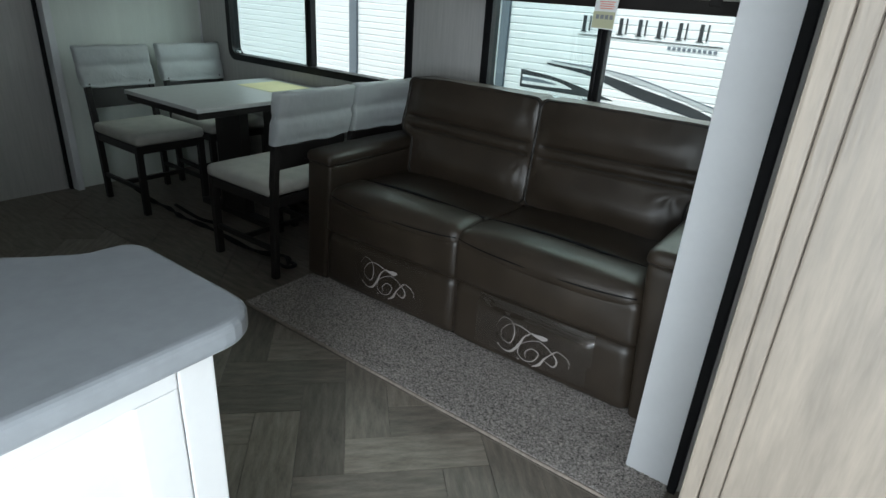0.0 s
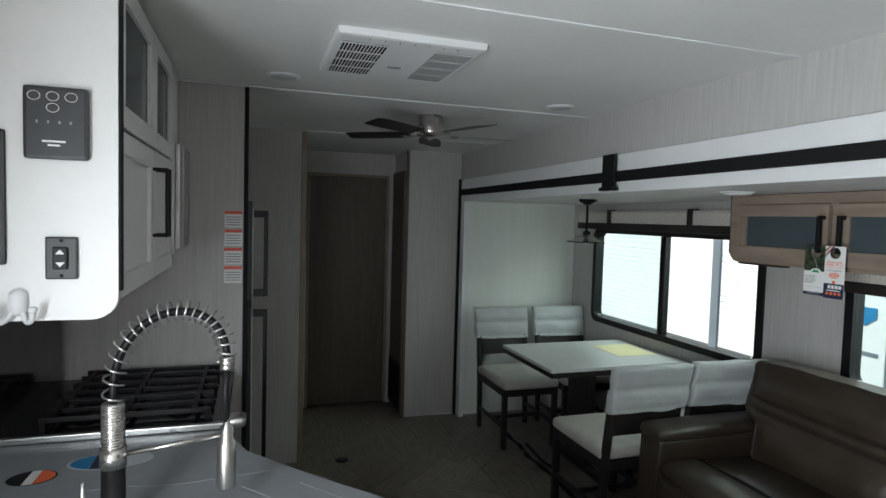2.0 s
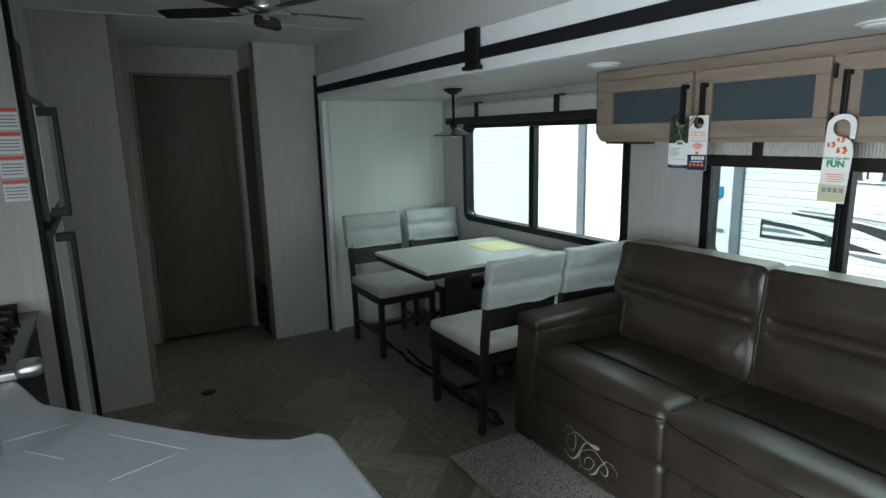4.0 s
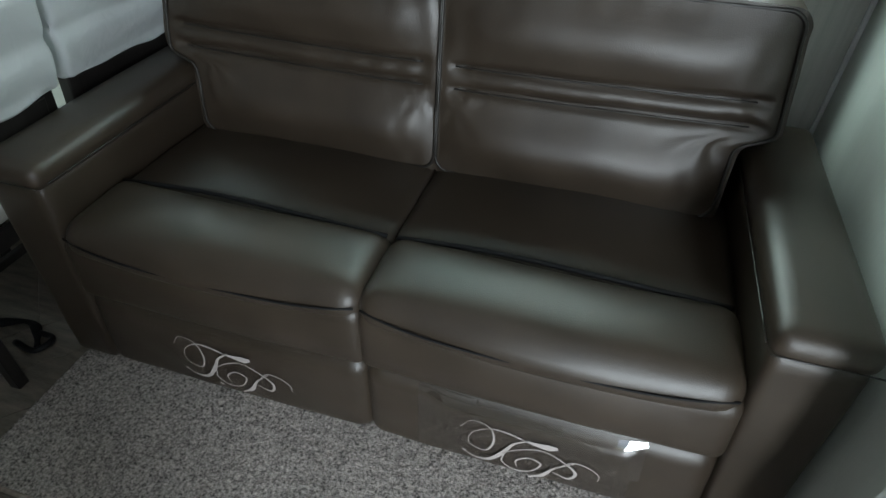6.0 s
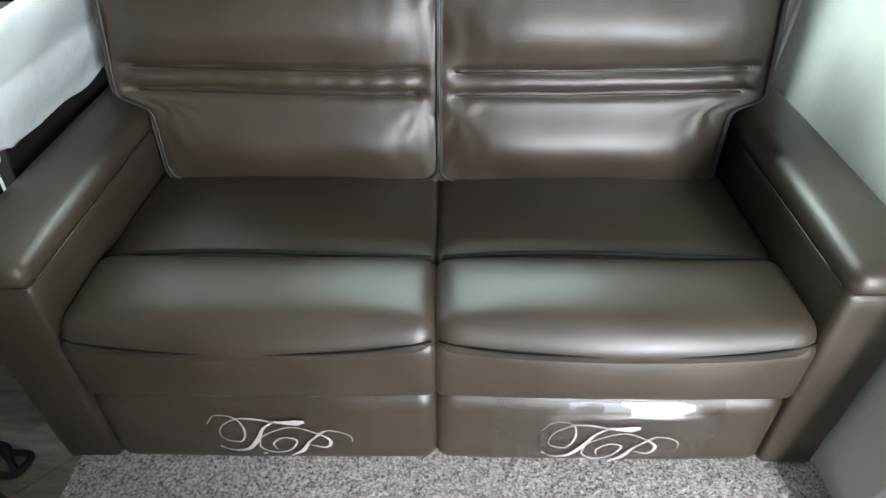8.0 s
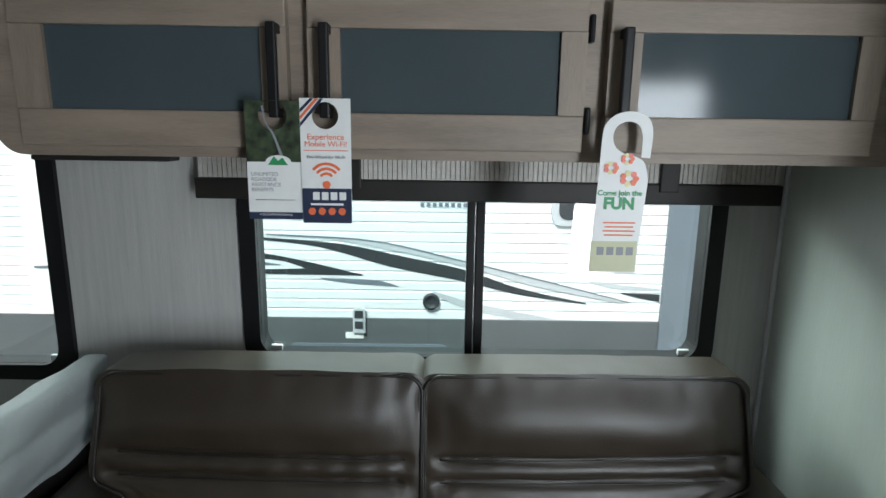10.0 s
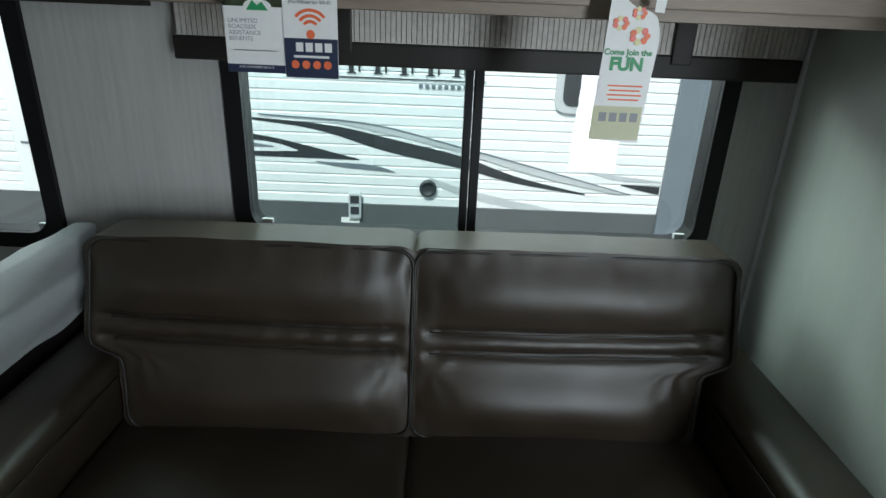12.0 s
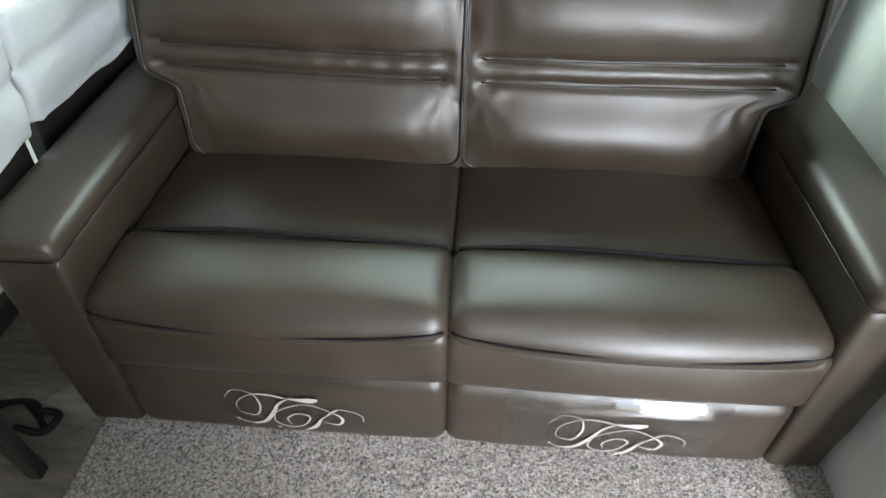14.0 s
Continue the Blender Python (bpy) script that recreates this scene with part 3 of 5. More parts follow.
def flare(v):
    k = 1 + 0.05 * max(0.0, 0.5 - v.z) / 0.47 * (1 if abs(v.x) > 0.3 else 0)
    return Vector((v.x * k, v.y + 0.003 * noise.noise((v.x * 7, v.z * 12, 4)), v.z))


def arm_shape(v):
    s = 1 if v.x > 0 else -1
    inside = max(0.0, min(1.0, (0.89 - abs(v.x)) / 0.18))
    return Vector((v.x + s * (0.020 + 0.028 * inside) * max(0.0, 0.6 - v.z) / 0.57, v.y + 0.002 * noise.noise((v.x * 7, v.z * 12, 4)), v.z))


def foot_shape(v):
    return Vector((v.x, v.y + 0.003 * noise.noise((v.x * 7, v.z * 12, 4)), v.z))


for side, xa, xb in ((-1, -0.730, 0.008), (1, -0.008, 0.736)):
    mid = (xa + xb) / 2
    part("seat_rear", puff(xa, xb, -0.465, -0.06, 0.32, 0.488, 0.035, (0, 0.0, 0.022), (26, 14, 8), seat_back), LEATHER, sofa)
    part("seat_front", puff(xa, xb, -0.678, -0.448, 0.405, 0.506, 0.048, (0, 0.012, 0.022), (30, 18, 14), seat_front), LEATHER, sofa)
    part("footrest", puff(xa, xb, -0.673, -0.47, 0.282, 0.462, 0.03, (0, 0.016, 0.0), (36, 8, 16), flare), LEATHER, sofa)
    part("front_panel", puff(xa, xb, -0.668, -0.47, 0.016, 0.292, 0.045, (0, 0.012, 0.0), (36, 8, 24), flare), LEATHER, sofa)
    stitch = [(x, -0.6925 + 0.028 * (abs(x - mid) / 0.36) ** 4, 0.458 + 0.010 * ((x - mid) / 0.35) ** 2) for x in np.linspace(xa + 0.015, xb - 0.015, 24)]
    part("seam_or_fold_shade", tube(stitch, 0.0026, sides=6), BLACK_SEAL, sofa)
    # Black tube laid in the seat fold, standing in for the crease's shade.
    fold_shade = [(x, -0.460 + 0.004 * math.sin(x * 9), 0.493 + 0.017 * (1 - ((x - mid) / 0.37) ** 2)) for x in np.linspace(xa + 0.02, xb - 0.02, 24)]
    part("seam_or_fold_shade", tube(fold_shade, 0.0055, sides=6), BLACK_SEAL, sofa)
for s, xi, xo in ((-1, -0.712, -0.868), (1, 0.722, 0.876)):
    a, b = min(xi, xo), max(xi, xo)
    arm = part("arm", puff(a, b, -0.664, 0.06, 0.016, 0.60, 0.02, (0.004, 0.002, 0), (12, 20, 18), arm_shape), LEATHER, sofa)
    part("arm_pad", puff(a - 0.006, b + 0.006, -0.672, 0.06, 0.588, 0.652, 0.030, (0.0, 0.0, 0.010), (12, 28, 10), foot_shape), LEATHER, arm)
    part("stitching", tube([(a - 0.004 + (b - a + 0.008) * k / 8, -0.6725, 0.607) for k in range(9)], 0.0018, sides=5), LEATHER_DARK, arm)
    part("stitching", tube([(xi - s * 0.0065, -0.645 + 0.058 * k, 0.606) for k in range(11)], 0.0018, sides=5), LEATHER_DARK, arm)
part("back_frame", box(-0.70, 0.72, 0.0, 0.07, 0.03, 0.86, 0.02), LEATHER_DARK, sofa)
part("base", box(-0.70, 0.70, -0.63, 0.1, 0.012, 0.30, 0.01), LEATHER_DARK, sofa)


def ribbon(points, widths, y, mat, parent, name):
    """A flat swash in the x-z plane."""
    bm = bmesh.new()
    pts = spline([(a, 0, b) for a, b in points], 12)
    prev = None
    for i, p in enumerate(pts):
        d = (pts[min(i + 1, len(pts) - 1)] - pts[max(i - 1, 0)]).normalized()
        f = i / (len(pts) - 1) * (len(widths) - 1)
        k = min(int(f), len(widths) - 2)
        w = (widths[k] + (widths[k + 1] - widths[k]) * (f - k)) * 0.42
        nrm = Vector((-d.z, 0, d.x)) * w
        pair = [bm.verts.new((q.x, y, q.z)) for q in (p + nrm, p - nrm)]
        if prev:
            bm.faces.new((prev[0], prev[1], pair[1], pair[0]))
        prev = pair
    return part(name, bm, mat, parent)


def monogram(cx, cz, y):
    """Swash monogram printed on a hang sheet over the front panel."""
    t = thing("monogram_label", (cx, y, cz), "silver swash monogram with faint dark lettering on clear film", "label", "monograms on the sofa")
    q = lambda pts: [(cx + (a - 124) * 0.00062, cz + (b - 40) * 0.00085) for a, b in pts]
    swashes = (
        (((-223, 32), (-181, 73), (-116, 60), (-98, 3), (-125, -48), (-185, -33), (-179, 17), (-120, 55), (-56, 58), (15, 43)), (.002, .002, .003, .006, .004, .002, .002, .003, .007, .006)),
        (((0, 46), (50, 42), (90, 42), (122, 48)), (.004, .014, .026, .010)),
        (((23, 50), (-28, 15), (-60, -36), (-106, -84), (-160, -93), (-204, -76)), (.004, .007, .013, .011, .004, .002)),
        (((-60, -36), (0, 0), (78, 21), (160, -9), (200, -41), (181, -74), (123, -63)), (.002, .003, .003, .004, .009, .007, .002)),
        (((-55, -40), (-59, -78), (-12, -102), (47, -88), (78, -43), (33, -29), (-9, -57), (-2, -87)), (.003, .004, .004, .004, .005, .004, .005, .002)),
        (((188, 3), (126, -45), (92, -91), (44, -118)), (.002, .006, .013, .004)),
        (((126, -45), (181, 3), (236, 1), (276, -21), (279, -49)), (.002, .003, .003, .003, .002)),
        (((-60, -104), (-52, -108), (-44, -106)), (.004, .008, .004)),
        (((-208, -70), (-202, -74), (-196, -80)), (.005, .009, .004)))
    for pts, widths in swashes:
        ribbon(q(pts), widths, y, SILVER_INK, t, "swash")
    for k in range(11):
        part("faint_letter", box(cx - 0.215 + k * 0.026, cx - 0.212 + k * 0.026, y + 0.0004, y + 0.0012, cz - 0.075, cz - 0.055), DARK_PRINT, t)
    return t


monogram(-0.284, 0.213, -0.6855)
monogram(0.446, 0.198, -0.6855)
film_src = puff(-0.008, 0.736, -0.670, -0.47, 0.016, 0.2945, 0.045, (0, 0.012, 0.0), (60, 8, 40), flare)
bmesh.ops.delete(film_src, geom=[v for v in film_src.verts if not (0.12 < v.co.x < 0.62 and v.co.z > 0.06 and v.co.y < -0.59)], context="VERTS")
for v in film_src.verts:
    loose = math.exp(-((v.co.z - 0.236) / 0.028) ** 2) * max(0.0, min(1.0, (v.co.x - 0.15) / 0.04, (0.61 - v.co.x) / 0.02))
    v.co.y -= 0.0015 + 0.0015 * noise.noise((v.co.x * 14, v.co.z * 20, 7)) + loose * (0.011 + 0.002 * noise.noise((v.co.x * 40, v.co.z * 30, 2)))
piece("label_film", film_src, FILM, "clear glossy film stuck over the sofa front panel", "film", "thing")
film_src = puff(-0.730, 0.008, -0.670, -0.47, 0.016, 0.2945, 0.045, (0, 0.012, 0.0), (60, 8, 40), flare)
bmesh.ops.delete(film_src, geom=[v for v in film_src.verts if not (-0.56 < v.co.x < -0.12 and v.co.z > 0.06 and v.co.y < -0.59)], context="VERTS")
for v in film_src.verts:
    v.co.y -= 0.0015 + 0.0015 * noise.noise((v.co.x * 14, v.co.z * 20, 17))
piece("label_film", film_src, FILM_DULL, "clear glossy film stuck over the sofa front panel", "film", "thing")

# ---- overhead cabinet ----
cab = thing("overhead_cabinet", (0.12, -0.1, 1.435), "grey oak overhead cabinet with three frosted glass doors", "cabinet")
CY = -0.305
part("body", upright(slab(rounded(-0.735, X1 - 0.002, 1.444, SLIDE_TOP - 0.002, 0.05, (1, 0, 0, 0)), CY + 0.004, WY - 0.004)), GREY_OAK, cab)
part("edge_band", upright(slab(rounded(-0.742, -0.7355, 1.48, SLIDE_TOP - 0.003, 0.002, (0, 0, 0, 0)), CY + 0.006, WY - 0.1)), BROWN_BLACK, cab)
part("bottom_edge", box(-0.68, -0.44, CY + 0.006, CY + 0.05, 1.435, 1.4435, 0.002), BROWN_BLACK, cab)
part("end_filler", box(0.84, X1 - 0.004, CY - 0.03, CY + 0.002, 1.447, SLIDE_TOP - 0.004, 0.004), GREY_OAK_UP, cab)
for xa, xb, hx in ((-0.673, -0.222, -0.239), (-0.188, 0.271, -0.156), (0.307, 0.763, 0.330)):
    d = part("door", box(xa, xb, CY - 0.004, CY + 0.003, 1.477, 1.694), GREY_OAK, cab)
    ga, gb = xa + 0.054, xb - 0.043
    part("rail", box(xa, xb, CY - 0.020, CY - 0.002, 1.656, 1.707, 0.003), GREY_OAK, d)
    part("rail", box(xa, xb, CY - 0.020, CY - 0.002, 1.462, 1.522, 0.003), GREY_OAK, d)
    part("stile", box(xa, ga, CY - 0.0195, CY - 0.0025, 1.5225, 1.6555, 0.0), GREY_OAK_UP, d)
    part("stile", box(gb, xb, CY - 0.0195, CY - 0.0025, 1.5225, 1.6555, 0.0), GREY_OAK_UP, d)
    part("glass", box(ga, gb, CY - 0.012, CY - 0.0045, 1.522, 1.656), FROSTED, d)
    h = bmesh.new()
    box(hx - 0.008, hx + 0.008, CY - 0.052, CY - 0.038, 1.512, 1.660, 0.003, h)
    box(hx - 0.0079, hx + 0.0079, CY - 0.043, CY - 0.019, 1.645, 1.6598, 0.002, h)
    box(hx - 0.0079, hx + 0.0079, CY - 0.043, CY - 0.019, 1.5122, 1.527, 0.002, h)
    part("handle", h, BLACK_METAL, d)
for z in (1.492, 1.64):
    part("hinge", box(0.275, 0.284, CY - 0.016, CY + 0.002, z, z + 0.045, 0.004), BLACK_METAL, cab)


# hang tags on the handles
def tag_card(x, z0, z1, w, label, y, tilt, hole_z, mat=PAPER):
    t = thing("hang_tag", (x, y, z0), label, "hang tag", "tags on the cabinet handles")
    n = 24
    o = rounded(x - w / 2, x + w / 2, z0, z1, w * 0.45 if tilt else 0.003, (0, 0, 1, 1) if tilt else (0, 0, 0, 0), 6)
    r = w * 0.26
    bm = bmesh.new()
    outer = [bm.verts.new((a, y, b)) for a, b in o]
    inner = [bm.verts.new((x + r * math.cos(k * math.tau / n), y, hole_z + r * math.sin(k * math.tau / n))) for k in range(n)]
    edges = [bm.edges.new((l[i], l[(i + 1) % len(l)])) for l in (outer, inner) for i in range(len(l))]
    bmesh.ops.triangle_fill(bm, use_beauty=True, edges=edges)
    bad = [f for f in bm.faces if (f.calc_center_median() - Vector((x, y, hole_z))).length < r * 0.9]
    bmesh.ops.delete(bm, geom=bad, context="FACES_ONLY")
    ret = bmesh.ops.extrude_face_region(bm, geom=list(bm.faces))
    for v in ret["geom"]:
        if isinstance(v, bmesh.types.BMVert):
            v.co.y += 0.0008
    bmesh.ops.recalc_face_normals(bm, faces=bm.faces)
    part("card", bm, mat, t)
    return t


def patch(t, x0, x1, z0, z1, mat, y, name="print"):
    return part(name, box(x0, x1, y - 0.0006, y - 0.0002, z0, z1), mat, t)


TY = CY - 0.052
t1 = tag_card(-0.252, 1.33, 1.522, 0.090, "roadside assistance hang tag with a forest photo", TY - 0.002, 0, 1.50, LEAF_INK)
patch(t1, -0.2965, -0.2075, 1.342, 1.425, PAPER, TY - 0.002, "panel")
part("emblem", upright(slab([(-0.245 + 0.021 * math.cos(k * math.tau / 20), 1.425 + 0.011 * math.sin(k * math.tau / 20)) for k in range(20)], TY - 0.0034, TY - 0.0028)), PAPER, t1)
part("emblem_tree", upright(slab([(-0.262, 1.420), (-0.229, 1.420), (-0.238, 1.432), (-0.245, 1.427), (-0.252, 1.434)], TY - 0.0038, TY - 0.0035)), GREEN, t1)
patch(t1, -0.2965, -0.2075, 1.3305, 1.342, NAVY, TY - 0.002, "band")
for k, w in enumerate(("UNLIMITED", "ROADSIDE", "ASSISTANCE", "BENEFITS")):
    letters(w, 0.0088, GREY_INK, t1, -0.291, TY - 0.0029, 1.402 - k * 0.0085, align="LEFT")
letters("FOR CUSTOMER SERVICE", 0.0048, PAPER, t1, -0.252, TY - 0.0031, 1.3365)
patch(t1, -0.285, -0.22, 1.362, 1.3632, GREY_INK, TY - 0.002, "line")
ribbon([(-0.268, 1.515), (-0.264, 1.49), (-0.252, 1.470), (-0.244, 1.448), (-0.240, 1.436)], (.004, .002, .004, .005, .006), TY - 0.0024, GREY_INK, t1, "waterfall")
t2 = tag_card(-0.163, 1.322, 1.524, 0.082, "white and navy mobile internet hang tag", TY - 0.006, 0, 1.497)
letters("Experience", 0.0135, ORANGE, t2, -0.163, TY - 0.0069, 1.459)
letters("Mobile Wi-Fi!", 0.0125, ORANGE, t2, -0.163, TY - 0.0069, 1.448)
letters("Pre-Wired for Wi-Fi", 0.0075, NAVY, t2, -0.163, TY - 0.0069, 1.4285)
patch(t2, -0.199, -0.127, 1.441, 1.4422, ORANGE, TY - 0.006, "line")
for r in (0.010, 0.018, 0.026):
    arc = [(-0.163 + (r + d) * math.cos(a), 1.392 + (r + d) * math.sin(a)) for d, angs in ((0, np.linspace(0.7, 2.44, 14)), (0.0045, np.linspace(2.44, 0.7, 14))) for a in angs]
    part("wave", upright(slab(arc, TY - 0.0069, TY - 0.0063)), ORANGE, t2)
patch(t2, -0.2035, -0.1225, 1.3225, 1.38, NAVY, TY - 0.006, "band")
part("dot", upright(slab([(-0.163 + 0.0065 * math.cos(k * 0.4), 1.386 + 0.0065 * math.sin(k * 0.4)) for k in range(15)], TY - 0.0072, TY - 0.0067)), ORANGE, t2)
for k in range(4):
    patch(t2, -0.186 + k * 0.0145, -0.175 + k * 0.0145, 1.361, 1.374, PAPER, TY - 0.0064, "bar")
    part("badge", upright(slab([(-0.188 + k * 0.0165 + 0.0062 * math.cos(a * 0.5), 1.342 + 0.0062 * math.sin(a * 0.5)) for a in range(12)], TY - 0.0074, TY - 0.0068)), ORANGE, t2)
patch(t2, -0.190, -0.136, 1.352, 1.3555, PAPER, TY - 0.0064, "bar")
for k, m in enumerate((NAVY, ORANGE, NAVY)):
    part("corner_stripe", upright(slab([(-0.2035, 1.507 - k * 0.011), (-0.2035, 1.501 - k * 0.011), (-0.181 + k * 0.008, 1.5235), (-0.187 + k * 0.008, 1.5235)], TY - 0.0068, TY - 0.0063)), m, t2)
t3 = thing("hang_tag", (0.345, TY - 0.004, 1.232), "white event invitation door-hanger tag with an open hook", "hang tag", "tags on the cabinet handles")
hook_edge = spline([(p, 0, q) for p, q in ((435, 440), (412, 350), (365, 316), (300, 300), (248, 260), (236, 200), (262, 152), (320, 135), (370, 158), (390, 215))], 4)
hook_back = spline([(p, 0, q) for p, q in ((436, 322), (442, 200), (425, 132), (385, 97), (320, 84), (250, 98), (200, 140), (180, 200), (174, 400))], 4)
card = [(150, 936), (402, 946)] + [(p.x, p.z) for p in hook_edge] + [(390, 318)] + [(p.x, p.z) for p in hook_back]
part("card", upright(slab([(0.345 + (p - 300) * 0.000313, 1.232 + (940 - q) * 0.000313) for p, q in card], TY - 0.004, TY - 0.0032)), PAPER, t3)
letters("Come Join the", 0.0125, GREEN, t3, 0.342, TY - 0.0049, 1.364, heavy=0.0003)
letters("FUN", 0.0265, GREEN, t3, 0.342, TY - 0.0049, 1.342, heavy=0.0012)
for k in range(4):
    patch(t3, 0.318 + 0.003 * (k % 2), 0.372 - 0.003 * (k % 2), 1.317 - k * 0.007, 1.3195 - k * 0.007, ORANGE, TY - 0.004, "line")
patch(t3, 0.2990, 0.3775, 1.2345, 1.287, OLIVE, TY - 0.004, "band")
for k in range(4):
    patch(t3, 0.310 + k * 0.0165, 0.322 + k * 0.0165, 1.263, 1.277, GREY_INK, TY - 0.0044, "bar")
for cx, cz, s in ((0.325, 1.409, 1.0), (0.351, 1.424, 0.9), (0.356, 1.392, 1.25)):
    for k in range(7):
        a = k * 0.9
        px, pz = cx + s * 0.009 * math.cos(a), cz + s * 0.007 * math.sin(a)
        part("blossom", upright(slab([(px + s * 0.0042 * math.cos(j), pz + s * 0.0042 * math.sin(j)) for j in range(6)], TY - 0.0054 - k * 0.0001, TY - 0.0048)), (ORANGE, RED, YELLOW)[k % 3], t3)

for t, dx, dz in ((t1, 0.012, 0.016), (t2, 0.009, 0.019), (t3, -0.012, 0.030)):
    t.location += Vector((dx, 0, dz))

# ---- ceiling lights in the slide-out ----
for x in (0.50, -0.47):
    l = thing("ceiling_light", (x, -0.53, SLIDE_TOP), "white round dome ceiling light, switched off", "ceiling light", "slide-out ceiling lights")
    part("rim", lathe([(0.0, SLIDE_TOP - 0.0005), (0.072, SLIDE_TOP - 0.0005), (0.072, SLIDE_TOP - 0.005), (0.062, SLIDE_TOP - 0.007), (0.0, SLIDE_TOP - 0.007)], (x, -0.53)), WHITE_TRIM, l)
    part("diffuser", lathe([(0.06, SLIDE_TOP - 0.0075), (0.052, SLIDE_TOP - 0.013), (0.03, SLIDE_TOP - 0.017), (0.0, SLIDE_TOP - 0.018)], (x, -0.53)), DIFFUSER, l)

# ---- dinette ----
table = thing("dining_table", (-1.81, -0.34, 0.002), "pale grey laminate dining table on a black pedestal", "table")
TX0, TX1, TY0, TY1 = -2.16, -1.466, -0.828, 0.135
part("tabletop", box(TX0, TX1, TY0, TY1, 0.728, 0.75, 0.004), TABLE_TOP, table)
part("underframe", box(TX0 + 0.008, TX1 - 0.008, TY0 + 0.008, TY1 - 0.008, 0.695, 0.7275, 0.003), BLACK_WOOD, table)
part("column", box(-1.93, -1.69, -0.44, -0.38, 0.045, 0.694, 0.004), BLACK_WOOD, table)
part("column", box(-1.93, -1.69, -0.10, -0.04, 0.045, 0.694, 0.004), BLACK_WOOD, table)
part("stretcher", box(-1.84, -1.78, -0.379, -0.101, 0.10, 0.17, 0.004), BLACK_WOOD, table)
for y in (-0.41, -0.07):
    part("foot", box(-2.15, -1.47, y - 0.035, y + 0.035, 0.0055, 0.044, 0.008), BLACK_WOOD, table)
strap = thing("tie_strap", (-1.9, -0.65, 0.003), "black webbing strap lying under the dining chairs", "strap")
sp = spline([(-2.72, -0.60, 0.016), (-2.39, -0.66, 0.016), (-2.15, -0.665, 0.016), (-1.98, -0.69, 0.018), (-1.72, -0.675, 0.016), (-1.30, -0.69, 0.016), (-1.10, -0.63, 0.02), (-1.0, -0.70, 0.016)], 8)
part("webbing", tube(sp, 0.012, sides=8, radii=[0.011 + 0.004 * math.sin(k * 0.9) for k in range(len(sp))]), BLACK_SEAL, strap)
sp = spline([(-2.2, -0.60, 0.014), (-1.9, -0.63, 0.016), (-1.75, -0.60, 0.014)], 8)
part("webbing", tube(sp, 0.010, sides=8), BLACK_SEAL, strap)
part("hook", tube(spline([(-1.08, -0.70, 0.016), (-1.0, -0.71, 0.02), (-0.985, -0.66, 0.02), (-1.05, -0.65, 0.016)], 6), 0.009), BLACK_METAL, strap)
sheet = box(-2.00, -1.68, -0.22, 0.07, 0.7508, 0.7522)
piece("paper_sheet", sheet, YELLOW, "yellow paper sheet lying on the dining table", "paper", "thing")


